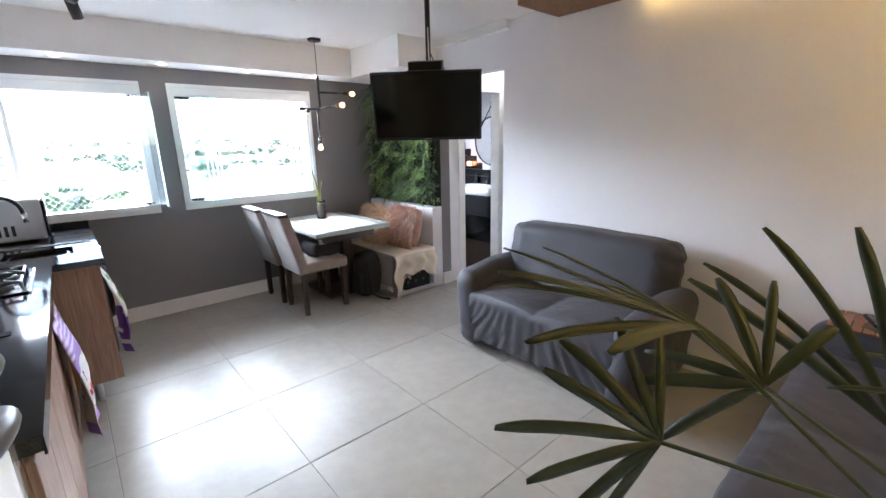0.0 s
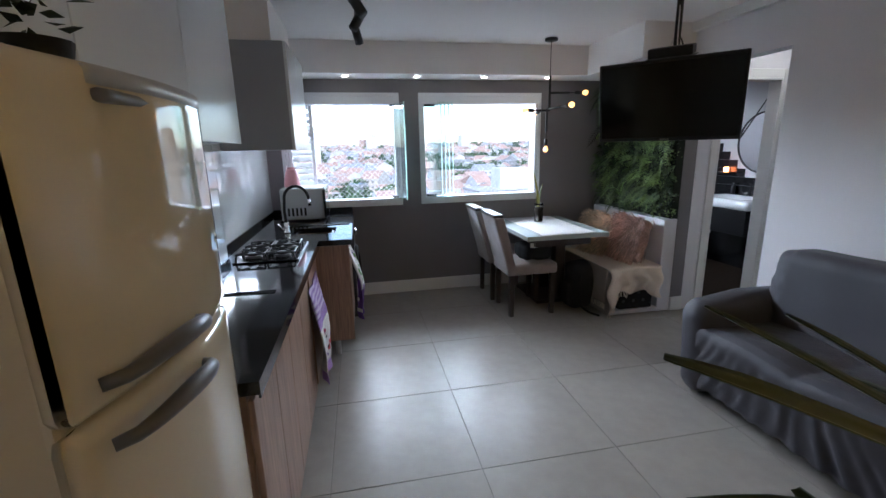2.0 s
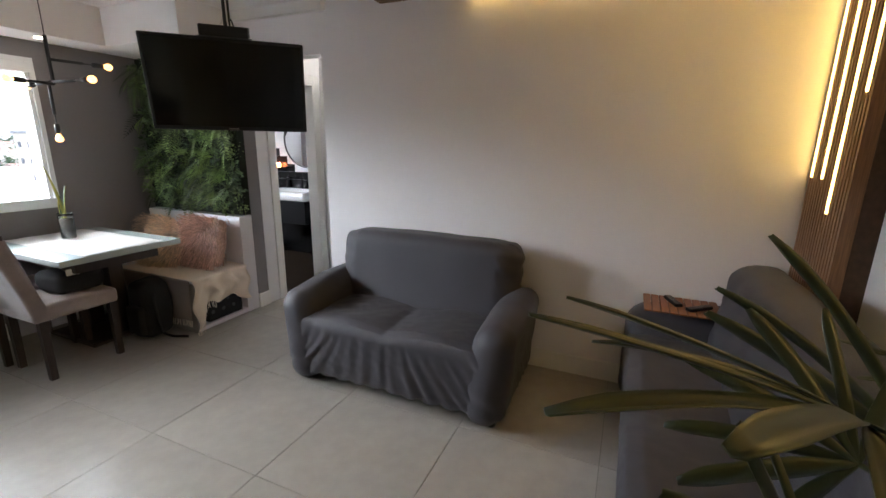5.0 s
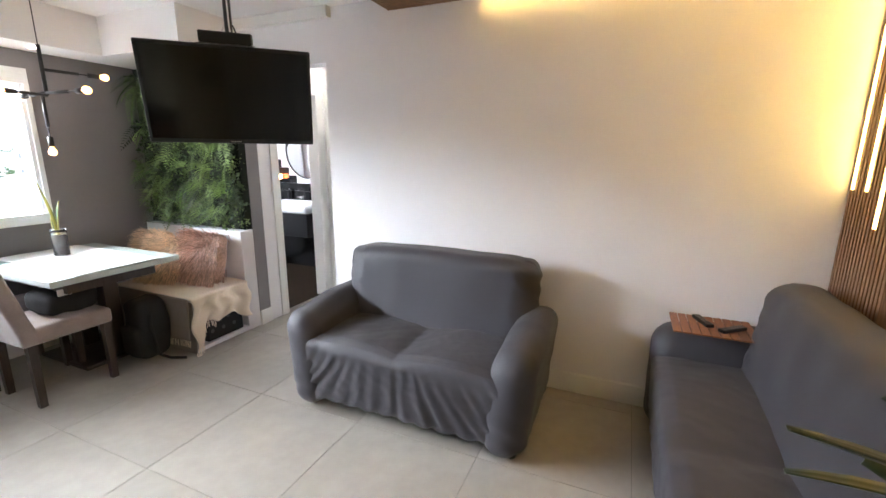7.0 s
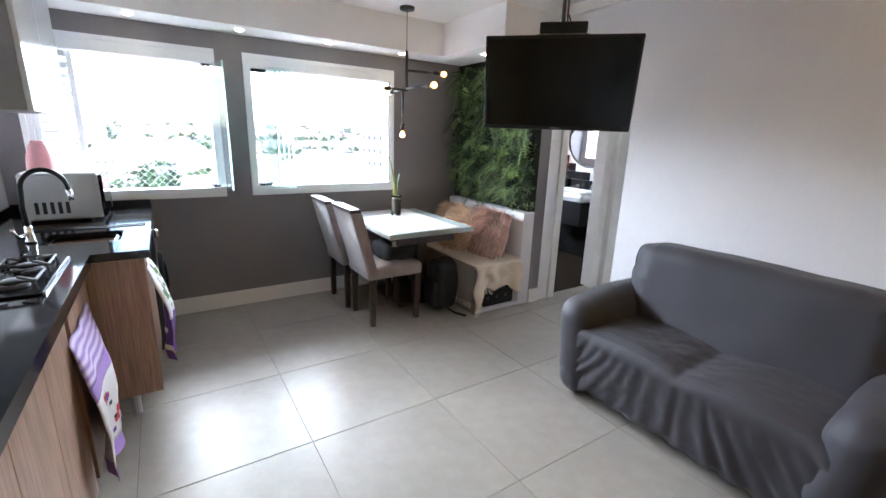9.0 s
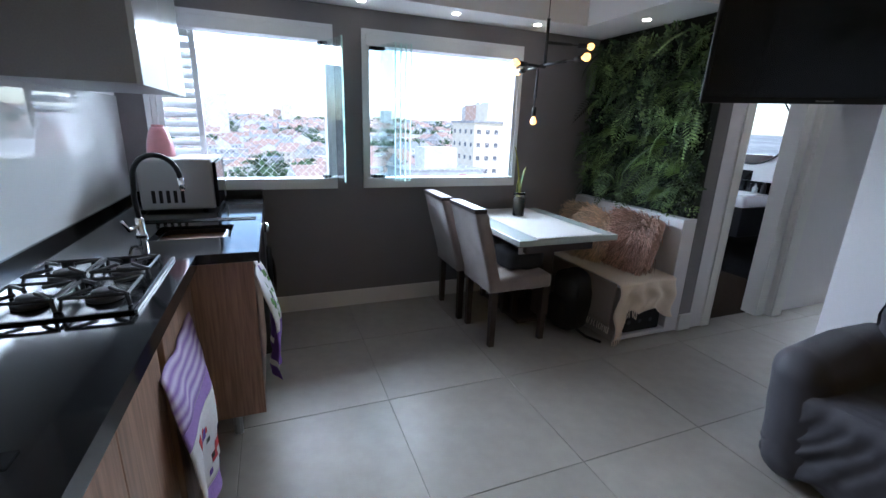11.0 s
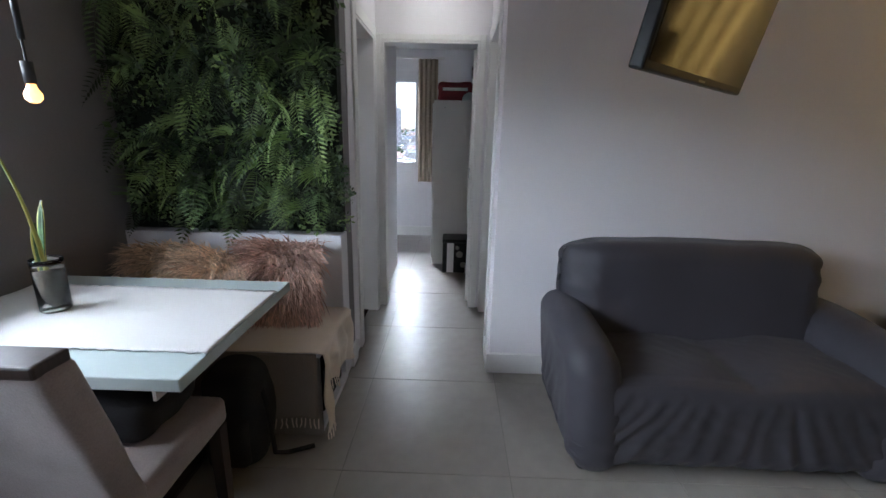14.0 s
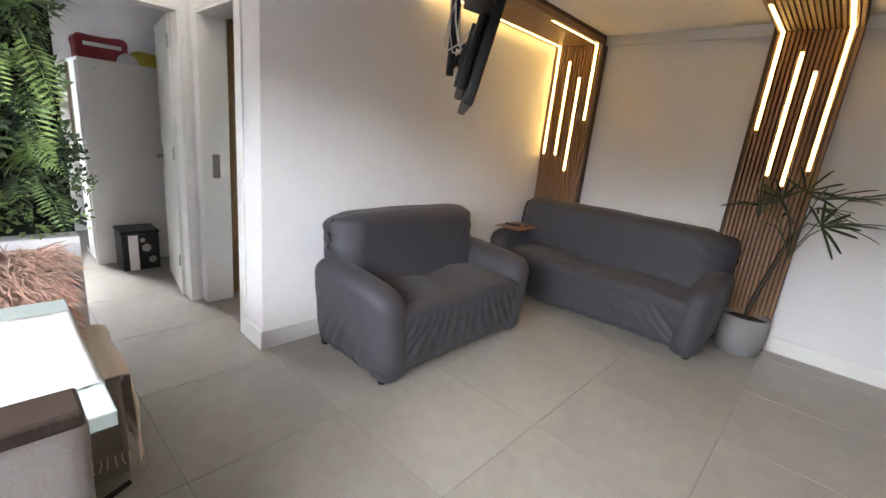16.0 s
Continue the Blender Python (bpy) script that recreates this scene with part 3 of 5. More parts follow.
# ---- wooden slats with light strips ----
def slat_panel(name, x0, x1, strips, ceil_to, label):
    """A slatted panel up the wall and along the ceiling; strips: (x, bottom, top, runs on along the ceiling to y)."""
    root = thing(name, ((x0 + x1) / 2, YS, 0), label, "slat panel")
    yb, yf, zc = 0.875, 0.925, CEIL - 0.03
    part("backing", boxes(((x0, YS, 0), (x1, yb, CEIL)), ((x0, yb, zc), (x1, ceil_to, CEIL))), M_backing, root)
    step = 0.0295
    for i in range(int((x1 - x0) / step)):
        a = x0 + 0.004 + i * step
        if a + 0.019 > x1:
            break
        part("slat", boxes(((a, yb, 0.0), (a + 0.019, yf, zc - 0.052))), M_slat, root)
        part("slat", boxes(((a, yb, zc - 0.05), (a + 0.019, ceil_to, zc))), M_slat, root)
    for x, z0, z1, run in strips:
        pts = boxes(((x - 0.011, yf - 0.004, z0), (x + 0.011, yf + 0.003, z1)))
        if run:
            box(pts, (x - 0.011, yf + 0.003, zc - 0.053), (x + 0.011, run, zc - 0.046))
        part("light_strip", pts, M_led, root, "glowing warm LED strip")
    return root


slat_panel("slat_panel", 3.655, 4.13, [(4.085, 1.335, 2.37, 2.75), (3.955, 1.335, 2.23, 0), (3.825, 1.19, 2.08, 0), (3.705, 1.69, 2.37, 1.75)], 3.38, "brown wooden slat panel with warm light strips in the corner")
slat_panel("slat_panel", 1.875, 2.375, [(2.31, 1.69, 2.37, 1.6), (2.165, 1.365, 2.23, 0), (2.06, 1.30, 2.10, 0), (1.935, 1.425, 2.37, 1.6)], 1.75, "brown wooden slat panel with warm light strips behind the palm")

# ---- windows ----
def window(name, w, stack, cord):
    """A white frame in its opening, a sill, folding glass leaves and a net outside."""
    x0, x1, z0, z1 = w
    root = thing(name, ((x0 + x1) / 2, YW, z0), "white aluminium window with folded glass leaves", "window", "", "structure")
    f = 0.045
    part("window_frame", boxes(((x0 - 0.03, YW - 0.018, z0 - 0.035), (x1 + 0.03, YW - 0.001, z0)), ((x0 - 0.03, YW - 0.018, z1), (x1 + 0.03, YW - 0.001, z1 + 0.03)), ((x0 - 0.03, YW - 0.018, z0), (x0, YW - 0.001, z1)), ((x1, YW - 0.018, z0), (x1 + 0.03, YW - 0.001, z1))), M_frame, root)
    part("track", boxes(((x0, YW - 0.03, z1 - 0.075), (x1, YW + 0.10, z1 - 0.004))), M_frame, root, "white sliding track")
    part("track", boxes(((x0, YW - 0.03, z0 + 0.002), (x1, YW + 0.10, z0 + 0.04))), M_frame, root)
    part("jamb", boxes(((x0 + 0.001, YW, z0 + 0.04), (x0 + 0.025, YW + 0.14, z1 - 0.076))), M_frame, root)
    part("jamb", boxes(((x1 - 0.025, YW, z0 + 0.04), (x1 - 0.001, YW + 0.14, z1 - 0.076))), M_frame, root)
    for i, (hx, ang, ln) in enumerate(stack):
        m = Matrix.Translation((hx, YW + 0.02, 0)) @ Matrix.Rotation(radians(ang), 4, "Z")
        pane = part("pane", moved(boxes(((0, -0.004, z0 + 0.045), (ln, 0.004, z1 - 0.08))), m), M_glass_leaf, root, "frameless folded glass leaf")
        pane.visible_shadow = False
        edge = part("pane_edge", moved(boxes(((ln + 0.0005, -0.0045, z0 + 0.045), (ln + 0.004, 0.0045, z1 - 0.08))), m), M_glass_edge, pane)
        edge.visible_shadow = False
        part("clamp", moved(boxes(((-0.015, -0.01, z0 + 0.04), (0.03, 0.01, z0 + 0.062)), ((-0.015, -0.01, z1 - 0.098), (0.03, 0.01, z1 - 0.077))), m), M_black, root, "black plastic clamp")
    # safety net of thin diagonal cords
    bm = bmesh.new()
    d, yn = 0.055, YW + 0.15
    n = int((x1 - x0 + z1 - z0) / d) + 1
    for i in range(n):
        for s in (1, -1):
            if s == 1:
                a = x0 - (z1 - z0) + i * d
                p, q = (max(a, x0), z0 + max(0, x0 - a)), (min(a + (z1 - z0), x1), z0 + min(z1 - z0, x1 - a))
            else:
                a = x0 + i * d
                p, q = (min(a, x1), z0 + max(0, a - x1)), (max(a - (z1 - z0), x0), z0 + min(z1 - z0, a - x0))
            if abs(p[0] - q[0]) > 0.02:
                tube([(p[0], yn, p[1]), (q[0], yn, q[1])], cord, 3, bm, False)
    tagged(part("net", bm, M_net, root), "", "", "", "stuff")
    return root


M_net = mat("net_cord", (0.75, 0.76, 0.76), 0.6)
window("window_1", W1, [(1.735, -72, 0.33), (1.765, -78, 0.33)], 0.0012)
window("window_2", W2, [(2.09 + 0.024 * i, -(70 - 3 * i), 0.30) for i in range(4)], 0.0006)
shut = thing("shutter", (0.84, YW + 0.05, 1.03), "white louvred shutter leaf inside the kitchen window", "shutter")
for lo, hi in (((0.727, 1.03), (0.76, 1.945)), ((0.945, 1.03), (0.978, 1.945)), ((0.7605, 1.03), (0.9445, 1.07)), ((0.7605, 1.905), (0.9445, 1.945))):
    part("frame", rbox((lo[0], YW + 0.028, lo[1]), (hi[0], YW + 0.058, hi[1]), 0.003, 1), M_frame, shut)
for i in range(14):
    z = 1.085 + 0.059 * i
    part("slat", moved(boxes(((0.7615, -0.026, -0.003), (0.9435, 0.026, 0.003))), Matrix.Translation((0, YW + 0.043, z)) @ Matrix.Rotation(radians(52), 4, "X")), M_frame, shut)

# ---- kitchen units ----
CZ, CX, SX, SY = 0.905, 1.075, 1.30, 4.465


def cabinet(x0, y0, y1, z0, z1, front, doors, name="base_cabinet", label="walnut laminate base cabinet under the black worktop", axis=1):
    c = thing(name, ((x0 + front) / 2, (y0 + y1) / 2, z0), label, "cabinet", "kitchen cabinets")
    part("carcass", boxes(((x0, y0 + 0.001, z0), (front - 0.02, y1 - 0.001, z1))), M_wood, c)
    w = (y1 - y0) / doors
    for i in range(doors):
        part("door", rbox((front - 0.019, y0 + i * w + 0.002, z0 + 0.002), (front, y0 + (i + 1) * w - 0.002, z1 - 0.03), 0.002, 1), M_wood, c)
    return c


cabinet(XK2, 2.60, 3.20, 0.10, CZ - 0.04, CX - 0.02, 2)
cabinet(XK2, 3.20, 3.90, 0.10, CZ - 0.04, CX - 0.02, 2)
cabinet(XK, 3.96, SY - 0.03, 0.10, CZ - 0.04, CX - 0.02, 1)
sink_unit = cabinet(XK, SY + 0.02, 5.23, 0.15, CZ - 0.04, SX - 0.025, 2, label="walnut laminate sink cabinet with a full side panel")
part("side_panel", boxes(((XK, SY, 0.15), (SX - 0.02, SY + 0.018, CZ - 0.042))), M_wood, sink_unit)
for x in (0.75, 1.15):
    part("leg", lathe([(0.02, 0), (0.02, 0.15)], (x, SY + 0.1, 0), 10), M_steel, sink_unit)
tagged(part("plinth", boxes(((XK2, 2.6, 0), (CX - 0.07, 3.9, 0.098)), ((XK2, 3.95, 0), (CX - 0.07, SY - 0.03, 0.098))), M_darkwood), "dark recessed plinth under the cabinets", "plinth", "", "structure")

M_basin = mat("brushed_sink_steel", (0.10, 0.10, 0.10), 0.38, metal=1.0, grain=0.12, scale=120, stain=0.15, stain_scale=9)
top = thing("worktop", (0.8, 4.2, CZ - 0.04), "polished black granite worktop along the kitchen wall", "worktop")
SKX0, SKX1, SKY0, SKY1 = 0.86, 1.18, 4.74, 5.01
for lo, hi in (((XK2, 2.58), (CX, 3.952)), ((XK, 3.952), (CX, SY)), ((XK, SY), (SX, SKY0)), ((XK, SKY1), (SX, YW - 0.02)), ((XK, SKY0), (SKX0, SKY1)), ((SKX1, SKY0), (SX, SKY1))):
    part("slab", boxes(((lo[0], lo[1], CZ - 0.04), (hi[0], hi[1], CZ))), M_granite, top)
part("upstand", boxes(((XK2, 2.58, CZ), (XK2 + 0.02, 3.952, CZ + 0.038)), ((XK, 3.953, CZ), (XK + 0.02, YW - 0.02, CZ + 0.038)), ((XK + 0.02, YW - 0.04, CZ), (SX, YW - 0.02, CZ + 0.05))), M_granite, top)
# Gutter and slot are flat strips; the recess shade is put into matt black.
part("gutter", boxes(((0.76, 5.10, CZ + 0.0005), (1.278, 5.17, CZ + 0.003))), M_recess_black, top)
part("front_lip", boxes(((CX, 2.58, CZ - 0.05), (CX + 0.006, SY - 0.002, CZ)), ((SX, SY, CZ - 0.05), (SX + 0.006, YW - 0.02, CZ))), M_granite, top)
basin = part("basin", soft((SKX0 - 0.005, SKY0 - 0.005, CZ - 0.19), (SKX1 + 0.005, SKY1 + 0.005, CZ - 0.002), 0.07, 20), M_basin, top, "brushed steel sink basin", True)
bme = bmesh.new()
bme.from_mesh(basin.data)
bmesh.ops.delete(bme, geom=[f for f in bme.faces if f.calc_center_median().z > CZ - 0.01], context="FACES")
bme.to_mesh(basin.data)
bme.free()
for a, b in ((3.36, 3.40),):
    part("slot", boxes(((0.74, a, CZ + 0.0006), (0.985, b, CZ + 0.003))), M_recess_black, top)

structure("backsplash", boxes(((XK, 3.955, CZ + 0.038), (XK + 0.008, YW - 0.001, 1.53)), ((XK2, 2.58, CZ + 0.038), (XK2 + 0.008, 3.949, 1.555)), ((XK + 0.009, 3.951, CZ + 0.038), (XK2 + 0.008, 3.957, 1.53))), M_marble, "glossy white glass backsplash", "backsplash")

# hob
HX0, HX1, HY0, HY1 = 0.66, 1.01, 3.93, 4.43
hob = thing("gas_hob", (0.83, 4.18, CZ), "black glass gas hob with four burners and cast grates", "hob")
part("glass_top", rbox((HX0, HY0, CZ + 0.001), (HX1, HY1, CZ + 0.009), 0.003, 1), mat("hob_glass", (0.004, 0.004, 0.005), 0.22, spec=0.35), hob)
part("trim", boxes(((HX1, HY0, CZ + 0.001), (HX1 + 0.008, HY1, CZ + 0.010))), M_basin, hob)
for bx in (HX0 + 0.09, HX1 - 0.095):
    for by in (HY0 + 0.115, HY1 - 0.165):
        part("burner", lathe([(0.045, 0), (0.045, 0.012), (0.036, 0.014)], (bx, by, CZ + 0.009), 20), M_basin, hob, "dull steel burner ring", True)
        part("burner_cap", lathe([(0.03, 0.014), (0.032, 0.018), (0.03, 0.026), (0.01, 0.028)], (bx, by, CZ + 0.009), 20), M_matblack, hob, "black burner cap", True)
        g = bmesh.new()
        for k in range(4):
            a = math.pi / 4 + k * math.pi / 2
            tube([(bx + 0.11 * math.cos(a), by + 0.11 * math.sin(a), CZ + 0.01), (bx + 0.10 * math.cos(a), by + 0.10 * math.sin(a), CZ + 0.045), (bx + 0.03 * math.cos(a), by + 0.03 * math.sin(a), CZ + 0.048)], 0.006, 6, g)
        for s in (-1, 1):
            tube([(bx - 0.075, by + s * 0.075, CZ + 0.044), (bx + 0.075, by + s * 0.075, CZ + 0.044)], 0.005, 6, g)
            tube([(bx + s * 0.075, by - 0.075, CZ + 0.044), (bx + s * 0.075, by + 0.075, CZ + 0.044)], 0.005, 6, g)
        part("grate", g, M_matblack, hob, "black cast-iron grate")
for i in range(4):
    part("knob", lathe([(0.018, 0), (0.018, 0.018), (0.014, 0.022)], (HX0 + 0.05 + 0.082 * i, HY1 - 0.032, CZ + 0.009), 16), M_black, hob, "", True)

# tap
TPX, TPY = 0.82, 4.84
tap = thing("kitchen_tap", (TPX, TPY, CZ), "chrome tap with a black flexible goose neck", "tap")
part("body", lathe([(0.024, 0), (0.024, 0.012), (0.017, 0.02), (0.017, 0.075), (0.012, 0.085)], (TPX, TPY, CZ), 18), M_chrome, tap, "", True)
part("lever", tube([(TPX, TPY, CZ + 0.05), (TPX - 0.03, TPY - 0.05, CZ + 0.038), (TPX - 0.045, TPY - 0.075, CZ + 0.085)], [0.011, 0.009, 0.006], 8), M_chrome, tap, "", True)
arc = [(TPX, TPY, CZ + 0.08), (TPX - 0.006, TPY, CZ + 0.17), (TPX, TPY, CZ + 0.24)] + [(TPX + 0.092 - 0.092 * math.cos(a), TPY - 0.02 * (1 - math.cos(a)), CZ + 0.255 + 0.10 * math.sin(a)) for a in [math.pi * k / 12 for k in range(1, 13)]]
part("hose", tube(arc, 0.011, 10), M_black, tap, "black rubber hose", True)
part("spout", tube([(TPX + 0.184, TPY - 0.04, CZ + 0.26), (TPX + 0.188, TPY - 0.04, CZ + 0.205)], 0.012, 12), M_chrome, tap, "", True)

# microwave, its cloth, kettle
mw = thing("microwave", (0.86, 5.62, CZ), "silver microwave oven seen from its vented side", "microwave")
part("body", rbox((0.695, 5.40, CZ + 0.012), (1.060, 5.86, CZ + 0.285), 0.012), M_steelpaint := mat("silver_paint", (0.42, 0.42, 0.43), 0.35, metal=0.3, grain=0.03, scale=200), mw)
for i in range(5):
    part("vent", boxes(((0.75 + 0.035 * i, 5.3985, CZ + 0.05), (0.768 + 0.035 * i, 5.3995, CZ + 0.12))), M_black, mw)
part("door", rbox((1.060, 5.41, CZ + 0.02), (1.080, 5.74, CZ + 0.275), 0.004, 1), M_screen, mw, "dark glass door")
part("control_panel", rbox((1.060, 5.742, CZ + 0.02), (1.078, 5.85, CZ + 0.275), 0.004, 1), M_black, mw)
for x, y in ((0.69, 5.43), (1.0, 5.43), (0.69, 5.83), (1.0, 5.83)):
    part("foot", lathe([(0.014, 0), (0.014, 0.012)], (x, y, CZ), 10), M_black, mw)
tagged(part("doily", sheet(lambda u, v: (0.70 + 0.37 * u, 5.41 + 0.44 * v, CZ + 0.288 + 0.002 * noise.noise((u * 9, v * 9, 0))), 20, 20, 0.001), M_cloth, None, "", True), "white cloth on top of the microwave", "cloth")
jar = thing("flask", (0.78, 5.62, CZ + 0.29), "pale pink vacuum flask on the microwave", "flask")
part("body", lathe([(0.07, 0), (0.073, 0.01), (0.066, 0.08), (0.05, 0.14), (0.034, 0.165)], (0.78, 5.62, CZ + 0.291), 24), M_pink, jar, "", True)
part("lid", lathe([(0.032, 0), (0.034, 0.004), (0.03, 0.012)], (0.78, 5.62, CZ + 0.4565), 20), M_pink, jar, "", True)

# wall cabinets
def wall_cabinet(y0, y1, front, z0, z1, doors, m_body, m_front, label, back):
    c = thing("wall_cabinet", ((back + front) / 2, (y0 + y1) / 2, z0), label, "cabinet", "kitchen cabinets")
    part("carcass", boxes(((back, y0, z0), (front - 0.02, y1, z1))), m_body, c)
    w = (y1 - y0) / doors
    for i in range(doors):
        part("door", rbox((front - 0.0195, y0 + i * w + 0.0015, z0 - 0.004), (front, y0 + (i + 1) * w - 0.0015, z1 - 0.002), 0.002, 1), m_front, c)
    return c


wall_cabinet(1.95, 3.93, 0.79, 1.56, 2.30, 3, M_cabinet, M_cabinet, "glossy white wall cabinets over fridge and worktop", XK2)
wall_cabinet(4.50, 5.33, 0.985, 1.525, 2.19, 2, M_cab_grey, M_cabinet, "grey-sided white wall cabinet near the window", XK)
tagged(part("cabinet_filler", boxes(((XK2, 1.95, 2.302), (0.76, 3.93, CEIL)), ((XK, 4.5, 2.192), (0.90, 5.33, CEIL))), M_ceiling), "cream bulkhead over the wall cabinets", "bulkhead", "", "structure")

# fridge
FX, FY0, FY1, FZ = 1.05, 2.03, 2.55, 1.635
fr = thing("fridge", (0.75, 2.25, 0), "cream-white two-door fridge with curved grey handles", "fridge")
part("body", rbox((XK2 + 0.02, FY0 + 0.003, 0.03), (FX - 0.08, FY1 - 0.003, FZ - 0.02), 0.012), M_fridge, fr)


def bow(p, n):
    k = (p.y - (FY0 + FY1) / 2) / ((FY1 - FY0) / 2)
    return p + Vector((0.022 - 0.035 * k * k + 0.022 * k, 0, 0)) * (p.x > FX - 0.05)


part("freezer_door", soft((FX - 0.096, FY0, 1.157), (FX - 0.02, FY1, FZ), 0.016, 34, bow), M_fridge, fr, "", True)
part("fridge_door", soft((FX - 0.096, FY0, 0.06), (FX - 0.02, FY1, 1.146), 0.014, 44, bow), M_fridge, fr, "", True)
part("top_trim", soft((FX - 0.06, FY0 + 0.115, FZ - 0.034), (FX - 0.0175, FY1 + 0.001, FZ - 0.004), 0.006, 34, bow), M_fridge_trim := mat("fridge_top_trim", (0.42, 0.41, 0.39), 0.3, metal=0.3, grain=0.03, scale=90), fr, "silver-grey top trim strip", True)
part("grip_recess", soft((FX - 0.03, FY0 + 0.12, FZ - 0.056), (FX + 0.0005, FY0 + 0.305, FZ - 0.035), 0.009, 16), M_fridge_grey, fr, "", True)
for z in (1.205, 1.112):
    pts = []
    for k in range(17):
        u = k / 16
        pts.append((FX - 0.03 + 0.03 * u + 0.052 * math.sin(math.pi * u) ** 0.5, FY0 + 0.028 + 0.262 * u, z + 0.02 * math.sin(math.pi * u) - 0.012 * u))
    part("handle", tube(pts, [0.010 + 0.006 * math.sin(math.pi * k / 16) for k in range(17)], 12), M_fridge_grey, fr, "grey curved handle", True)
for y in (FY0 + 0.06, FY1 - 0.06):
    part("foot", lathe([(0.02, 0), (0.02, 0.03)], (FX - 0.12, y, 0), 10), M_black, fr)

# washing machine under the worktop
wm = thing("washing_machine", (1.0, 5.56, 0), "dark grey front-loading washing machine under the worktop", "washing machine")
part("body", rbox((0.72, 5.255, 0.01), (SX + 0.005, 5.845, CZ - 0.045), 0.012), M_gunmetal := mat("gunmetal", (0.035, 0.036, 0.04), 0.3, metal=0.4, grain=0.05, scale=90), wm)
for r0, r1, d, mm, nm in ((0.17, 0.21, 0.03, M_black, "door_ring"), (0.0, 0.165, 0.045, M_screen, "door_glass")):
    b = lathe([(max(r0, 0.01), 0), (r1, 0), (r1 - 0.012, d), (max(r0, 0.01), d)] if r0 else [(r1, 0), (r1 - 0.02, 0.03), (r1 - 0.08, d), (0.01, d + 0.005)], (0, 0, 0), 32)
    part(nm, moved(b, Matrix.Translation((SX + 0.006, 5.55, 0.42)) @ Matrix.Rotation(radians(90), 4, "Y")), mm, wm, "", True)
part("knob", moved(lathe([(0.03, 0), (0.03, 0.02), (0.022, 0.028)], (0, 0, 0), 20), Matrix.Translation((SX + 0.006, 5.44, 0.78)) @ Matrix.Rotation(radians(90), 4, "Y")), M_chrome, wm, "", True)
part("display", boxes(((SX + 0.005, 5.55, 0.75), (SX + 0.007, 5.72, 0.81))), M_screen, wm)

# tea towels over the cabinet doors
M_lilac = mat("lilac_check", (0.38, 0.26, 0.58), 0.95, grain=0.25, scale=120, bump=0.4)
nt = M_lilac.node_tree
chk = nt.nodes.new("ShaderNodeTexWave")
chk.wave_type, chk.bands_direction = "BANDS", "Z"
chk.inputs["Scale"].default_value, chk.inputs["Distortion"].default_value = 9.0, 0.6
co = nt.nodes.new("ShaderNodeTexCoord")
nt.links.new(co.outputs["Object"], chk.inputs["Vector"])
mixc = nt.nodes.new("ShaderNodeMix")
mixc.data_type = "RGBA"
mixc.inputs["A"].default_value, mixc.inputs["B"].default_value = (0.30, 0.19, 0.48, 1), (0.60, 0.52, 0.68, 1)
nt.links.new(chk.outputs["Fac"], mixc.inputs["Factor"])
nt.links.new(mixc.outputs["Result"], nt.nodes["Principled BSDF"].inputs["Base Color"])
M_towel = mat("white_towel", (0.68, 0.66, 0.66), 0.95, grain=0.08, scale=200, bump=0.4, stain=0.04)
M_violet = mat("violet_band", (0.13, 0.06, 0.30), 0.95, grain=0.15, scale=160, bump=0.4)
M_red = mat("red_print", (0.5, 0.05, 0.06), 0.9, grain=0.15, scale=160)
M_green = mat("green_print", (0.12, 0.25, 0.06), 0.9, grain=0.15, scale=160)


def towel(x, y0, y1, z0, z1, skew, bands, prints, label, fat=0.035):
    t = thing("tea_towel", (x, (y0 + y1) / 2, z0), label, "towel", "tea towels")

    def at(u, v, lift=0.0):
        wave = 0.024 * math.sin(u * 9 + v * 2) * v + 0.012 * noise.noise((u * 4, v * 5, y0)) + 0.055 * v + fat * math.sin(math.pi * min(1.0, v * 1.1)) * (0.5 + 0.5 * math.sin(math.pi * u))
        return (x + 0.004 + wave + lift, y0 + (y1 - y0) * (u * (1 - 0.12 * v * (skew > 0))) - skew * v, z1 - (z1 - z0) * v - 0.02 * math.sin(u * 3) * v)

    for v0, v1, m, nm in bands:
        part(nm, sheet(lambda u, v: at(u, v0 + (v1 - v0) * v), 18, 12, 0.003), m, t, "", True)
    for u, v, r, m in prints:
        part("print", sheet(lambda a, b: at(u + r * (a - 0.5) * 1.6, v + r * (b - 0.5), 0.0025), 3, 3, 0.0008), m, t)
    return t


rnd = random.Random(5)
towel(CX - 0.018, 3.86, 4.33, 0.18, 0.73, 0.06, [(0, 0.32, M_lilac, "checked_top"), (0.32, 0.42, M_violet_light := mat("lavender_band", (0.32, 0.20, 0.50), 0.95, grain=0.1, scale=160, bump=0.4), "band"), (0.42, 0.9, M_towel, "printed_cloth"), (0.9, 1.0, M_violet_light, "hem")],
      [(rnd.uniform(0.12, 0.88), rnd.uniform(0.48, 0.86), rnd.uniform(0.025, 0.06), rnd.choice((M_red, M_red, M_black, M_violet))) for _ in range(24)], "white and lilac printed tea towel hanging from the hob cabinet")
towel(SX - 0.024, 4.50, 4.82, 0.28, 0.80, 0.0, [(0, 0.55, M_towel, "printed_cloth"), (0.55, 0.85, M_violet, "band"), (0.85, 0.9, M_towel, "stripe"), (0.9, 1.0, M_violet, "hem")],
      [(rnd.uniform(0.1, 0.9), rnd.uniform(0.06, 0.5), rnd.uniform(0.025, 0.06), rnd.choice((M_green, M_violet, M_green))) for _ in range(22)], "white tea towel with violet band on the sink cabinet", 0.06)

# ---- pendant lamp ----
LX, LY = 3.153, 5.33
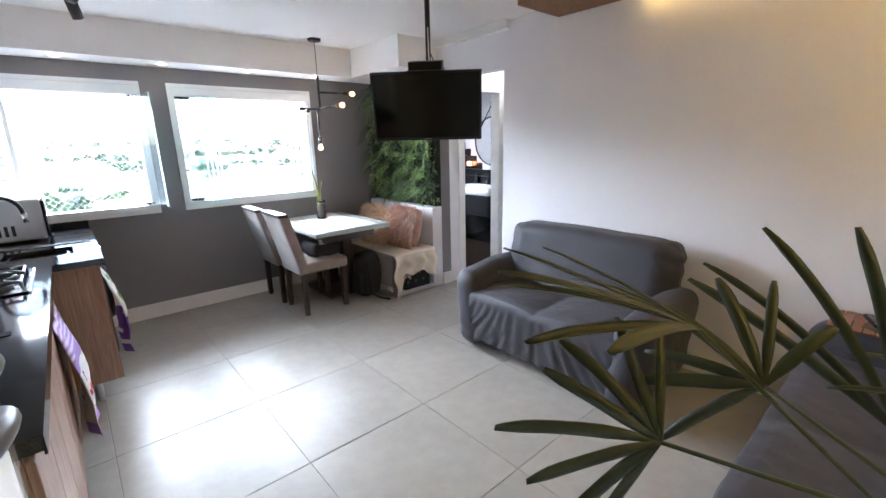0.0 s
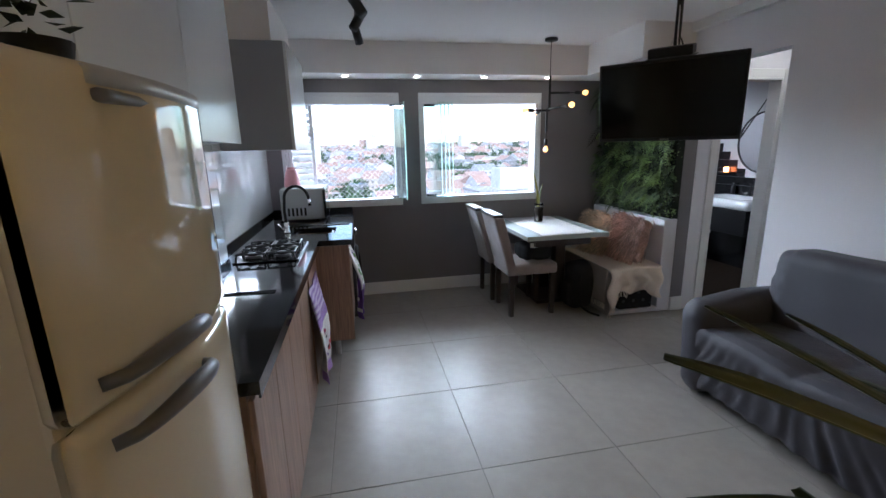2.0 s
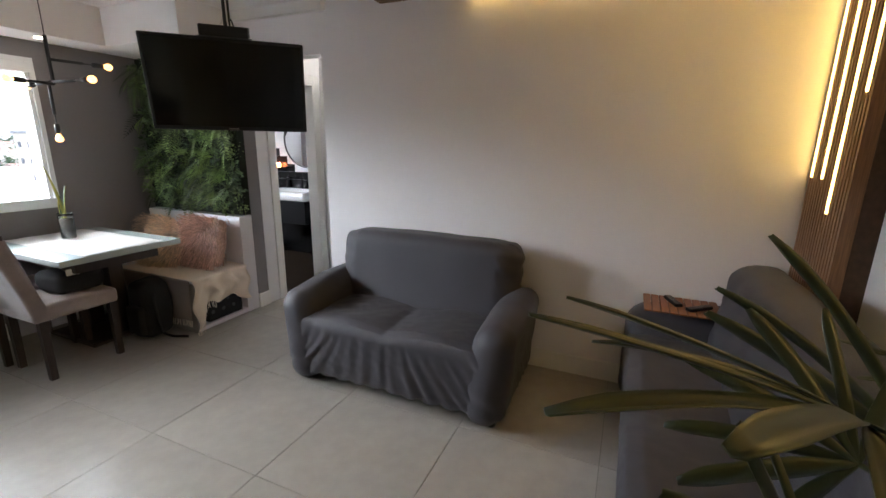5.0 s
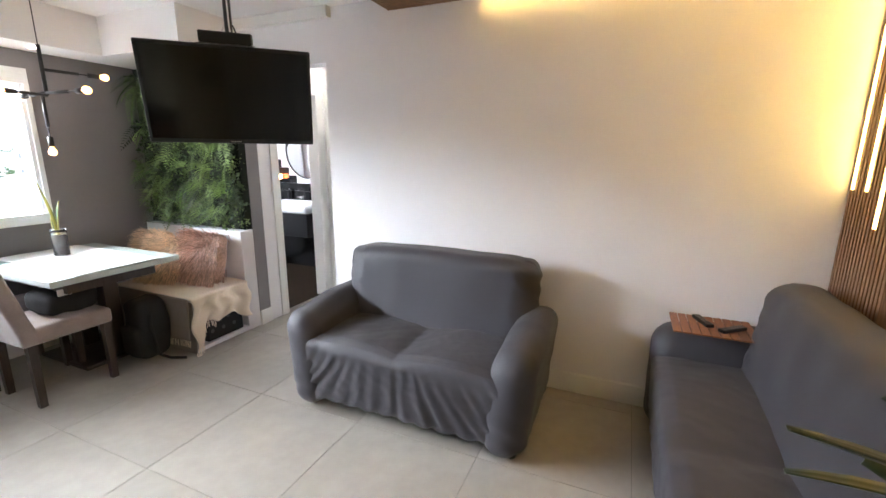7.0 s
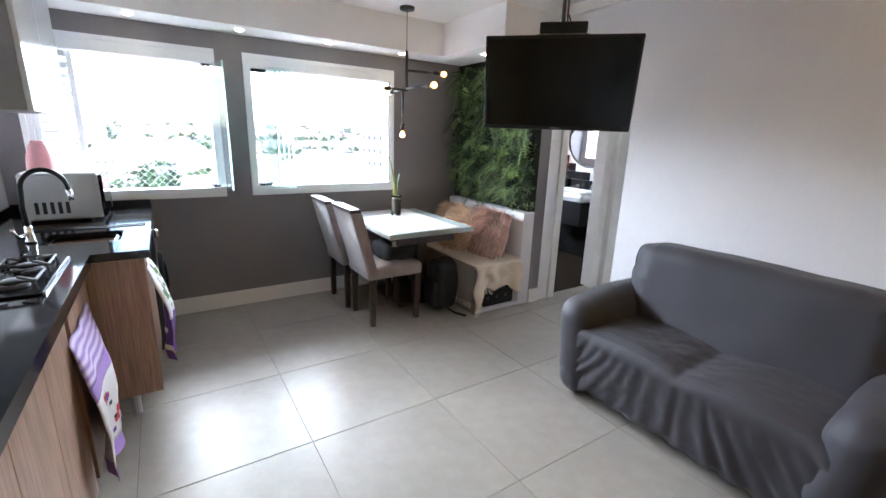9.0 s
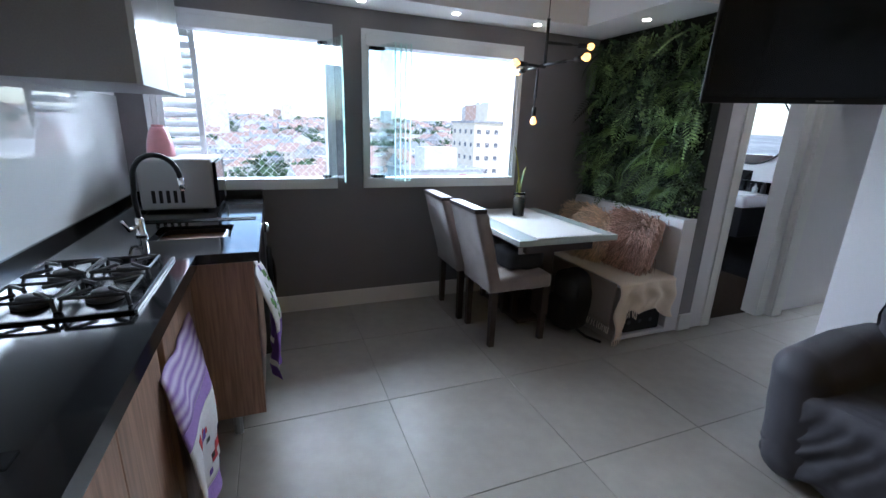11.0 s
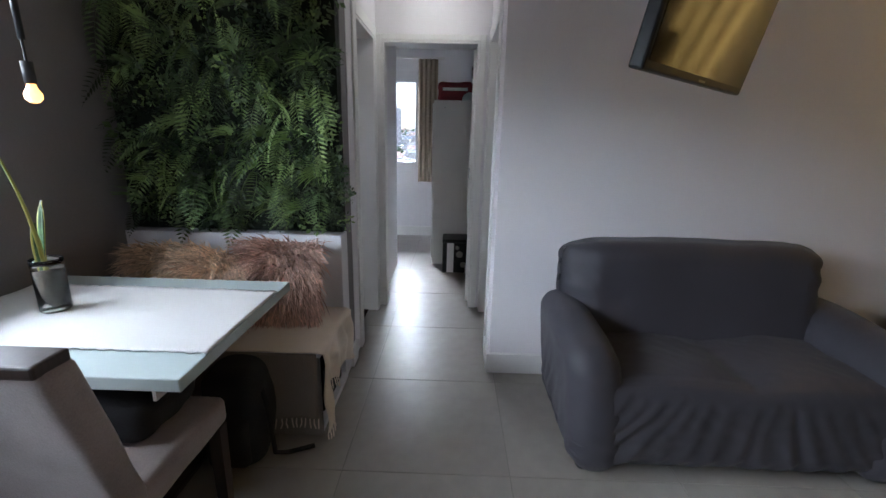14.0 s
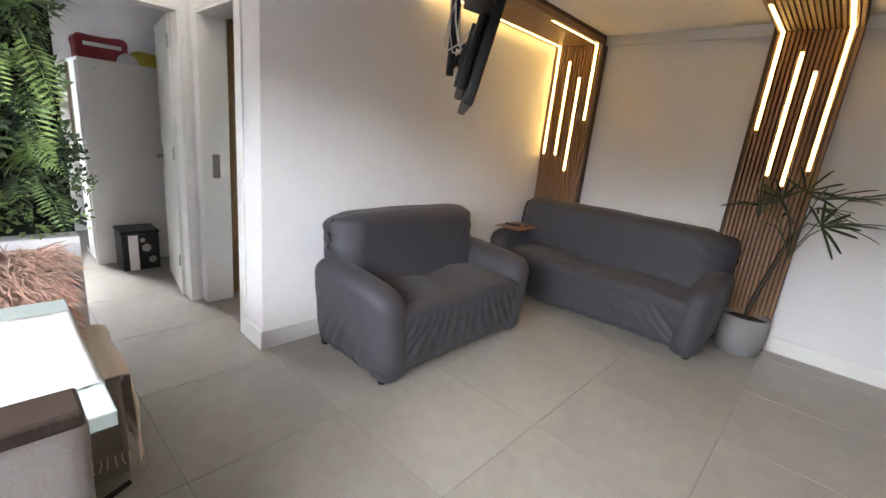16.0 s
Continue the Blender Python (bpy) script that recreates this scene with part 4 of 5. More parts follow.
lamp = thing("pendant_lamp", (LX, LY, CEIL), "black metal branch pendant with five bare glowing bulbs", "pendant lamp")
part("rosette", lathe([(0.055, 0), (0.058, 0.005), (0.058, 0.022), (0.03, 0.025)], (LX, LY, CEIL - 0.025), 24), M_matblack, lamp, "", True)
part("cord", tube([(LX, LY, CEIL - 0.02), (LX, LY, 2.12)], 0.003, 6), M_black, lamp)
part("stem", tube([(LX, LY, 2.13), (LX, LY, 1.83)], 0.011, 12), M_matblack, lamp, "", True)
arms = [((LX, LY, 1.985), (3.49, 5.295, 1.985)), ((LX, LY, 1.845), (3.15, 4.895, 1.84)), ((LX, LY + 0.02, 1.845), (3.19, 5.74, 1.84)), ((LX, LY, 1.83), (2.88, 5.25, 1.828)), ((3.2, 5.485, 1.84), (3.2, 5.485, 1.478))]
for a, b in arms:
    a, b = Vector(a), Vector(b)
    d = (b - a).normalized()
    ln = (b - a).length
    part("arm", tube([a, a + d * (ln * 0.55)], 0.010, 10), M_matblack, lamp, "", True)
    part("rod", tube([a + d * (ln * 0.55), b - d * 0.09], 0.004, 8), M_matblack, lamp)
    part("socket", tube([b - d * 0.10, b - d * 0.035], 0.016, 12), M_matblack, lamp, "", True)
    prof = [(0.011, 0.0), (0.014, 0.012), (0.024, 0.03), (0.0225, 0.045), (0.012, 0.056), (0.003, 0.058)]
    bl_m = Matrix.Translation(b - d * 0.034) @ d.to_track_quat("Z", "Y").to_matrix().to_4x4()
    part("bulb", moved(lathe(prof, (0, 0, 0), 16), bl_m), M_bulb, lamp, "glowing filament bulb", True)

# ---- spots in the soffit and track heads ----
M_spot_hall = glow("hall_spot_lens", (1.0, 0.95, 0.86), 34.0)
for x, y, SZ, lens in ((1.32, 5.70, SOFF, M_spot), (1.98, 5.70, SOFF, M_spot), (2.64, 5.70, SOFF, M_spot), (3.30, 5.70, SOFF, M_spot), (3.86, 5.2, SOFF, M_spot), (4.80, 4.32, CEIL, M_spot_hall)):
    sp = thing("downlight", (x, y, SZ), "small lit recessed downlight in the %s" % ("soffit" if SZ == SOFF else "corridor ceiling"), "downlight", "recessed downlights")
    part("ring", lathe([(0.036, -0.003), (0.036, 0.0)], (x, y, SZ - 0.0005), 18), M_trim, sp, "", True)
    part("lens", lathe([(0.027, -0.009), (0.028, -0.0035)], (x, y, SZ - 0.0005), 18), lens, sp)
track = thing("track_light", (1.42, 4.3, CEIL), "black ceiling track with three small spot heads", "track light")
part("track", boxes(((1.425, 4.05, CEIL - 0.02), (1.455, 5.15, CEIL - 0.001))), M_matblack, track)
for y, tx, ty in ((4.30, 0.03, -0.05), (4.62, -0.03, -0.05), (4.98, 0.015, 0.06)):
    part("stem", tube([(1.44, y, CEIL - 0.02), (1.44, y, CEIL - 0.075)], 0.008, 8), M_matblack, track)
    part("head", tube([(1.44 - tx, y - ty * 0.5, CEIL - 0.05), (1.44 + tx, y + ty * 0.5, CEIL - 0.155)], 0.031, 16), M_matblack, track, "black cylindrical spot head", True)

# ---- plant wall ----
def frond(length, pairs, droop, bm=None):
    """A fern frond along +x with narrow leaflets on both sides."""
    bm = bm or bmesh.new()
    pts = [Vector((length * k / pairs, 0, -droop * (k / pairs) ** 2 * length)) for k in range(pairs + 1)]
    tube([pts[0], pts[pairs // 2], pts[-1]], [0.0022, 0.0015, 0.0006], 3, bm, False)
    for k in range(1, pairs):
        u = k / pairs
        ln = length * 0.24 * math.sin(math.pi * min(1, u * 0.9 + 0.14)) ** 0.8
        w = length / pairs * 0.42
        for s in (-1, 1):
            p = pts[k]
            tip = p + Vector((ln * 0.45, s * ln, -0.25 * ln))
            mid_a, mid_b = p.lerp(tip, 0.5) + Vector((w, 0, 0.06 * ln)), p.lerp(tip, 0.5) - Vector((w, 0, -0.06 * ln))
            vs = [bm.verts.new(q) for q in (p, mid_b, tip, mid_a)]
            bm.faces.new(vs)
    return bm


def sprig(n, size, r):
    """A twig of small pointed leaves."""
    bm = bmesh.new()
    for _ in range(n):
        d = Vector((r.uniform(-1, 1), r.uniform(-1, 1), r.uniform(-0.3, 1))).normalized()
        p = d * r.uniform(0.2, 1.0) * size * 1.6
        a = Vector((r.uniform(-1, 1), r.uniform(-1, 1), r.uniform(-1, 1))).normalized()
        side = d.cross(a).normalized()
        ln, w = size * r.uniform(0.6, 1.1), size * r.uniform(0.2, 0.34)
        ax1 = (d + a * 0.7).normalized()
        nrm = ax1.cross(side).normalized()
        q = [p, p + ax1 * ln * 0.45 + side * w + nrm * w * 0.3, p + ax1 * ln, p + ax1 * ln * 0.45 - side * w + nrm * w * 0.3]
        vs = [bm.verts.new(x) for x in q]
        bm.faces.new((vs[0], vs[1], vs[2]))
        bm.faces.new((vs[0], vs[2], vs[3]))
    return bm


def blades(n, length, r):
    """A tuft of long narrow blades."""
    bm = bmesh.new()
    for _ in range(n):
        a = r.uniform(-1.2, 1.2)
        d = Vector((0.75, math.sin(a), math.cos(a) * 0.9))
        side = Vector((0, math.cos(a), -math.sin(a)))
        prev = None
        ln = length * r.uniform(0.7, 1.1)
        for k in range(5):
            u = k / 4
            c = d * ln * u + Vector((0, 0, -0.5 * ln * u * u))
            w = 0.006 * (1 - u) ** 0.6 + 0.0004
            cur = (bm.verts.new(c + side * w), bm.verts.new(c - side * w))
            if prev:
                bm.faces.new((prev[0], prev[1], cur[1], cur[0]))
            prev = cur
    return bm


def mesh_of(bm, name, material):
    me = bpy.data.meshes.new(name)
    bm.to_mesh(me)
    bm.free()
    me.materials.append(material)
    return me


GX, GY0, GY1, GZ0, GZ1 = XW - 0.07, 4.72, 5.90, 0.86, 2.175
green = thing("plant_wall", (XW, 5.3, GZ0), "dense vertical garden of ferns and small-leaved plants above the bench", "plant wall")
# Backing nearly black: shade of the gaps between leaves is put into its colour.
part("backing", boxes(((GX, GY0 + 0.02, GZ0), (XW - 0.001, GY1, GZ1 - 0.002))), M_backmat := mat("backing_mat", (0.006, 0.010, 0.005), 0.95, grain=0.4, scale=60, bump=0.6), green, "dark green backing mat with the shade between leaves put into its colour")
r = random.Random(11)
fern_meshes = [mesh_of(frond(ln, 15, dr), "fern_frond", m) for ln, dr, m in ((0.30, 0.5, M_leaf_light), (0.26, 0.8, M_leaf_light), (0.34, 0.4, M_leaf), (0.28, 0.7, M_leaf_dark), (0.24, 0.5, M_leaf_light))]
sprig_meshes = [mesh_of(sprig(34, sz, r), "leaf_sprig", m) for sz, m in ((0.034, M_leaf), (0.030, M_leaf_dark), (0.038, M_leaf), (0.028, M_leaf_light), (0.034, M_leaf_dark))]
tuft_meshes = [mesh_of(blades(22, ln, r), "grass_tuft", m) for ln, m in ((0.17, M_leaf), (0.15, M_leaf_light))]


def plant_piece(me, m):
    ob = new(me.name.split(".")[0], me)
    ob.parent = green
    ob.matrix_parent_inverse = base_of(green).inverted()
    ob.matrix_basis = m
    return ob


for i in range(290):
    y = GY0 + 0.03 + (GY1 - GY0 - 0.08) * r.random()
    z = GZ0 + 0.04 + (GZ1 - GZ0 - 0.1) * r.random()
    me = sprig_meshes[r.randrange(5)]
    s = r.uniform(0.8, 1.5)
    plant_piece(me, Matrix.Translation((GX - r.uniform(0.0, 0.05), y, z)) @ Euler((r.uniform(0, 6), r.uniform(0, 6), r.uniform(0, 6))).to_matrix().to_4x4() @ Matrix.Scale(s, 4))
for i in range(150):
    y = GY0 + 0.06 + (GY1 - GY0 - 0.1) * r.random()
    z = GZ0 + 0.12 + (GZ1 - GZ0 - 0.1) * r.random()
    if z > GZ1 - 0.05:
        z = GZ1 - 0.06
    me = fern_meshes[r.randrange(5)]
    tilt = r.uniform(5, 70)
    out = Matrix.Rotation(radians(180 + r.uniform(-70, 70)), 4, "Z") @ Matrix.Rotation(radians(tilt), 4, "Y") @ Matrix.Rotation(radians(r.uniform(-40, 40)), 4, "X")
    plant_piece(me, Matrix.Translation((GX - r.uniform(0.01, 0.07), y, z)) @ out @ Matrix.Scale(r.uniform(0.55, 1.0), 4))
for i in range(40):
    y, z = GY0 + 0.08 + (GY1 - GY0 - 0.15) * r.random(), GZ0 + 0.08 + (GZ1 - GZ0 - 0.25) * r.random()
    plant_piece(tuft_meshes[i % 2], Matrix.Translation((GX - 0.02, y, z)) @ Matrix.Rotation(radians(180 + r.uniform(-20, 20)), 4, "Z") @ Matrix.Rotation(radians(r.uniform(-50, 50)), 4, "X"))
for i in range(12):
    plant_piece(sprig_meshes[i % 5], Matrix.Translation((GX - r.uniform(0.03, 0.09), GY0 - r.uniform(-0.05, 0.025), r.uniform(0.9, 1.35))) @ Euler((r.uniform(0, 6), r.uniform(0, 6), 0)).to_matrix().to_4x4() @ Matrix.Scale(0.9, 4))

# ---- bench cushions, throw, things below ----
def fur_cushion(at, rot, size, m, label, seed):
    rr = random.Random(seed)
    c = thing("fur_cushion", at, label, "cushion", "cushions on the bench")
    mm = Matrix.Translation(at) @ Euler([radians(a) for a in rot]).to_matrix().to_4x4()
    part("pad", moved(soft((-size, -0.06, -size), (size, 0.06, size), 0.055, 22, lambda p, n: p + Vector((0, (1 if p.y > 0 else -1) * 0.05 * max(0, 1 - (p.x * p.x + p.z * p.z) / (size * size)), 0))), mm), m, c, "", True)
    bm = bmesh.new()
    for _ in range(3000):
        x, z = rr.uniform(-size, size), rr.uniform(-size, size)
        y = -0.06 - 0.05 * max(0, 1 - (x * x + z * z) / (size * size)) if rr.random() < 0.8 else rr.uniform(-0.06, 0.06)
        d = Vector((x * 1.2 + rr.uniform(-0.15, 0.15), -0.12 - rr.random() * 0.12, z * 1.1 - 0.12 + rr.uniform(-0.15, 0.15))).normalized()
        ln = rr.uniform(0.05, 0.11)
        p = Vector((x, y, z))
        side = d.orthogonal().normalized() * 0.003
        q = p + d * ln * 0.5 + Vector((0, 0, -0.1 * ln))
        e = p + d * ln + Vector((0, 0, -0.35 * ln))
        v = [bm.verts.new(k) for k in (p - side, p + side, q + side * 0.9, q - side * 0.9, e)]
        bm.faces.new((v[0], v[1], v[2], v[3]))
        bm.faces.new((v[3], v[2], v[4]))
    tagged(part("fur", moved(bm, mm), m, c, "long shaggy fur"), "", "", "", "stuff")
    return c


fur_cushion((3.88, 5.02, BZ + 0.20), (-14, 0, -90), 0.20, M_fur, "shaggy dusty-pink fur cushion leaning on the bench back", 3)
fur_cushion((3.80, 5.34, BZ + 0.17), (-28, 10, -82), 0.18, M_fur_pale, "shaggy cream fur cushion leaning on the bench back", 4)
fur_cushion((3.88, 5.62, BZ + 0.18), (-16, -6, -92), 0.18, M_fur_pale, "shaggy cream fur cushion in the bench corner", 6)


def throw(u, v):
    x = BX0 - 0.02 + (BX1 - BX0 + 0.02) * u
    s = v * 1.32
    wob = 0.012 * noise.noise((u * 5, v * 7, 2))
    if s < 0.86:
        return (x, BY0 + 0.86 - s, BZ + 0.006 + 0.004 * noise.noise((u * 8, v * 12, 0)))
    d = s - 0.86
    hang = 0.22 + 0.20 * max(0.0, 1 - u / 0.3) ** 1.5 + 0.10 * max(0.0, (u - 0.75) / 0.25) + 0.02 * math.sin(u * 17)
    drop = hang * d / 0.46
    return (x + 0.02 * math.sin(d * 20 + u * 4), BY0 - 0.012 - 0.018 * math.sin(u * 22) * min(1, d * 6) - wob - 0.01, BZ + 0.004 - drop)


cover = thing("throw", (3.78, 5.0, BZ), "cream woven throw draped over the bench end", "throw")
part("cloth", sheet(throw, 40, 64, 0.003), M_throw, cover, "", True)


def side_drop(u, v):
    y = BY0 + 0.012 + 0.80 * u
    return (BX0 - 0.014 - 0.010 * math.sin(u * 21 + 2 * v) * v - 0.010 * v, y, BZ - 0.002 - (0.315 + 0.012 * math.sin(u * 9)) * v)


# Same cream throw, with the shade on its side put into the colour.
part("side_drop", sheet(side_drop, 40, 20, 0.003), mat("taupe_weave", (0.27, 0.235, 0.205), 0.95, grain=0.12, scale=240, bump=0.5, stain=0.08), cover, "woven side of the throw, its shade put into a taupe colour, with knotted fringe", True)
fr_bm = bmesh.new()
for i in range(38):
    p = Vector(side_drop(i / 37, 1.0))
    tube([p, p + Vector((-0.004, 0.004 * math.sin(i * 3), -0.025)), p + Vector((-0.005, 0.008 * math.sin(i * 5), -0.05))], 0.003, 4, fr_bm)
for i in range(16):
    p = Vector(throw(i / 15 * 0.35, 1.0))
    tube([p, p + Vector((0.004 * math.sin(i * 3), -0.004, -0.025)), p + Vector((0.008 * math.sin(i * 5), -0.006, -0.05))], 0.003, 4, fr_bm)
tagged(part("fringe", fr_bm, M_throw, cover), "", "", "", "stuff")

M_disc = mat("dull_grey_print", (0.07, 0.07, 0.075), 0.8, grain=0.2, scale=90)
crate = thing("storage_box", (3.82, 4.86, 0.04), "dark patterned storage box in the open bench end", "box")
part("box", rbox((3.63, 4.75, 0.041), (3.96, 5.03, 0.27), 0.008), M_black, crate)
for i in range(6):
    part("disc", moved(lathe([(0.016, 0), (0.016, 0.001)], (0, 0, 0), 16), Matrix.Translation((3.67 + 0.05 * i, 4.7495, 0.12 + 0.08 * (i % 2))) @ Matrix.Rotation(radians(90), 4, "X")), M_disc, crate)
bag = thing("backpack", (3.42, 5.05, 0), "black backpack standing under the table", "bag")
part("body", soft((3.25, 4.90, 0.0), (3.475, 5.15, 0.46), 0.08, 24, lambda p, n: p + n * 0.02 * noise.noise(p * 7)), M_blackcloth := mat("black_cloth", (0.014, 0.014, 0.017), 0.9, grain=0.2, scale=200, bump=0.4), bag, "", True)
part("pocket", soft((3.22, 4.94, 0.05), (3.28, 5.11, 0.27), 0.025, 14), M_blackcloth, bag, "", True)
part("strap", tube([(3.34, 4.93, 0.43), (3.30, 4.88, 0.3), (3.32, 4.87, 0.06), (3.38, 4.84, 0.012), (3.43, 4.74, 0.01)], 0.01, 6), M_blackcloth, bag)
pack = thing("handbag", (2.93, 5.12, 0.49), "black soft bag lying on the chair seat", "bag")
part("body", soft((2.80, 5.0, 0.485), (3.09, 5.28, 0.64), 0.06, 20, lambda p, n: p + n * 0.025 * noise.noise(p * 8)), M_blackcloth, pack, "", True)
part("tag", boxes(((2.86, 4.985, 0.62), (2.93, 4.995, 0.66))), M_towel, pack, "white paper tag")

# ---- vase with snake plant ----
vase = thing("vase", (3.165, 5.55, TZ + 0.01), "glass jar of soil with a striped snake plant on the table", "plant")
VX, VY, VZ = 3.165, 5.53, TZ + 0.009
gl = part("jar", lathe([(0.042, 0), (0.046, 0.004), (0.046, 0.15), (0.043, 0.156), (0.047, 0.16), (0.047, 0.185), (0.045, 0.187), (0.041, 0.157), (0.0425, 0.15), (0.0425, 0.006)], (VX, VY, VZ), 24), M_glass, vase, "clear glass jar", True)
gl.visible_shadow = False
part("soil", lathe([(0.041, 0.0), (0.0418, 0.13), (0.02, 0.142)], (VX, VY, VZ + 0.008), 20), M_soil, vase, "", True)
M_snake = mat("snake_leaf", (0.05, 0.10, 0.035), 0.4, grain=0.5, scale=16, stretch=(1, 1, 4))
M_snake_edge = mat("snake_leaf_edge", (0.42, 0.40, 0.10), 0.45, grain=0.1, scale=40)
for dx, dy, h, lean_x, tw in ((0.0, 0.0, 0.40, -0.07, 0.3), (0.012, 0.008, 0.25, 0.03, 0.9), (-0.01, 0.005, 0.18, 0.0, -0.4)):
    for wide, m, off in ((0.019, M_snake_edge, 0), (0.0135, M_snake, 0.0015)):
        def blade(u, v, dx=dx, dy=dy, h=h, lean_x=lean_x, tw=tw, wide=wide, off=off):
            w = wide * (0.55 + 0.9 * v) * (1 - v ** 4) if v < 0.995 else 0.0006
            a = tw + 0.7 * v
            c = Vector((VX + dx + lean_x * v * v, VY + dy, VZ + 0.13 + h * v))
            return c + Vector((math.cos(a), math.sin(a), 0)) * w * (u - 0.5) * 2 + Vector((-math.sin(a), math.cos(a), 0)) * (0.006 * abs(u - 0.5) * 2)
        part("leaf", sheet(blade, 4, 14, 0.0016 + off), m, vase, "", True)

# ---- palm in its pot ----
PX, PY = 2.03, 1.03
palm = thing("potted_palm", (PX, PY, 0), "lady palm with fan leaves in a grey round pot", "plant")
part("pot", lathe([(0.135, 0), (0.15, 0.01), (0.168, 0.14), (0.165, 0.30), (0.155, 0.305), (0.148, 0.29), (0.148, 0.26)], (PX, PY, 0), 32), M_pot, palm, "grey clay pot", True)
part("soil", lathe([(0.146, 0.25), (0.146, 0.262), (0.05, 0.275)], (PX, PY, 0), 24), M_soil, palm, "", True)
trunk_pts = [(PX, PY, 0.26), (PX - 0.02, PY + 0.02, 0.45), (PX - 0.06, PY + 0.05, 0.65), (PX - 0.10, PY + 0.08, 0.85), (PX - 0.13, PY + 0.10, 0.98)]
part("trunk", tube(trunk_pts, [0.016, 0.017, 0.015, 0.014, 0.012], 8), M_bark, palm, "", True)
M_palm = mat("palm_leaf", (0.024, 0.036, 0.011), 0.4, grain=0.2, scale=25, stain=0.35, stain_scale=5)
M_palm_stem = mat("palm_stem", (0.05, 0.065, 0.02), 0.5, grain=0.2, scale=40)
root_p = Vector(trunk_pts[-1])


def fan(tip, facing, spread, n, ln, seed, normal=None):
    """A leaf stalk to tip, with n long folded segments that spread round facing."""
    rr = random.Random(seed)
    tip, facing = Vector(tip), Vector(facing).normalized()
    start = root_p + Vector((rr.uniform(-0.01, 0.01), rr.uniform(-0.01, 0.01), -rr.uniform(0.0, 0.25)))
    stem = start.lerp(tip, 0.5) + Vector((0, 0, 0.06))
    leaf = part("leaf_stalk", tube([start, stem, tip], [0.0045, 0.0035, 0.003], 6), M_palm_stem, palm, "", True)
    up = Vector((0, 0, 1))
    side = (Vector(normal).cross(facing) if normal else facing.cross(up)).normalized()
    nrm = side.cross(facing).normalized()
    for i in range(n):
        a = radians(-spread + 2 * spread * i / (n - 1)) + rr.uniform(-0.06, 0.06)
        d = (facing * math.cos(a) + side * math.sin(a) + nrm * rr.uniform(-0.05, 0.25)).normalized()
        s = d.cross(nrm).normalized()
        up2 = s.cross(d)
        length = ln * (1 - 0.25 * abs(i / (n - 1) - 0.5) * 2) * rr.uniform(0.88, 1.08)
        sag = rr.uniform(0.05, 0.25)
        wmax = rr.uniform(0.0065, 0.0105)

        def seg(u, v, d=d, s=s, up2=up2, length=length, sag=sag, wmax=wmax):
            w = wmax * min(1.0, 0.22 + v * 2.6) * (1.0 if v < 0.8 else 1.0 - 0.62 * ((v - 0.8) / 0.2) ** 1.5)
            c = tip + d * length * v + Vector((0, 0, -sag * length * v * v))
            return c + s * w * (u - 0.5) * 2 + up2 * (0.45 * w * abs(u - 0.5) * 2)

        part("leaflet", sheet(seg, 4, 12, 0.0012), M_palm, leaf, "", True)


fan((1.82, 1.55, 1.26), (-0.62, 0.75, 0.38), 42, 7, 0.33, 1)
fan((1.76, 1.56, 1.11), (-0.62, 0.54, 0.40), 75, 8, 0.23, 2, (-0.6, -0.72, 0.35))
fan((2.10, 1.34, 1.06), (-0.1, 0.1, 1.0), 45, 8, 0.50, 3, (-0.9, -0.2, 0.1))
fan((1.94, 1.49, 1.15), (0.1, 0.7, 0.5), 75, 7, 0.22, 4, (-0.7, -0.3, 0.3))
fan((1.72, 1.16, 1.10), (-1.0, 0.05, 0.0), 75, 8, 0.30, 5)
fan((2.08, 1.22, 1.16), (0.9, 0.3, 0.05), 75, 8, 0.28, 6)
fan((1.68, 1.14, 1.26), (-0.9, -0.1, 0.35), 65, 8, 0.28, 7)
fan((1.82, 1.10, 1.19), (-0.8, -0.1, -0.15), 80, 9, 0.25, 8)
fan((2.02, 1.10, 1.21), (0.35, -0.1, 0.5), 80, 8, 0.22, 9, (0.1, 1.0, 0.1))
fan((1.90, 1.08, 1.28), (-0.3, -0.1, 0.6), 75, 7, 0.24, 10, (0.1, 1.0, 0.1))

# ---- things on and behind the television ----
box_tv = thing("set_top_box", (px, py, 1.93), "black set-top box strapped above the television", "set-top box")
part("case", moved(rbox((-0.10, 0.01, TH + 0.004), (0.10, 0.14, TH + 0.05), 0.004, 1), TVM), M_black, box_tv)
part("shelf", moved(boxes(((-0.11, 0.0, TH + 0.0005), (0.11, 0.15, TH + 0.003))), TVM), M_matblack, box_tv)
cab = thing("cable", (px, py, 1.8), "black and white cables hanging behind the television", "cable")
rc = random.Random(8)
for i in range(7):
    a = TVM @ Vector((rc.uniform(-0.1, 0.15), 0.08, rc.uniform(-0.05, 0.12)))
    b = Vector((px + rc.uniform(-0.02, 0.02), py + rc.uniform(-0.02, 0.02), rc.uniform(1.95, 2.2)))
    c = TVM @ Vector((rc.uniform(-0.2, 0.2), rc.uniform(0.12, 0.2), rc.uniform(-0.22, 0.0)))
    pts = [a.lerp(c, k / 5) * (1 - k / 5) + c.lerp(b, k / 5) * (k / 5) for k in range(6)]
    part("strand", tube(pts, 0.0035, 6), M_black if i % 2 else M_towel, cab, "", True)

# ---- tray on the couch arm ----
tray = thing("sofa_tray", (3.95, 1.42, 0.64), "flexible wooden slat tray on the couch arm", "tray")
M_tray = mat("tray_wood", (0.22, 0.085, 0.035), 0.45, grain=0.25, scale=20, stretch=(1, 8, 8))
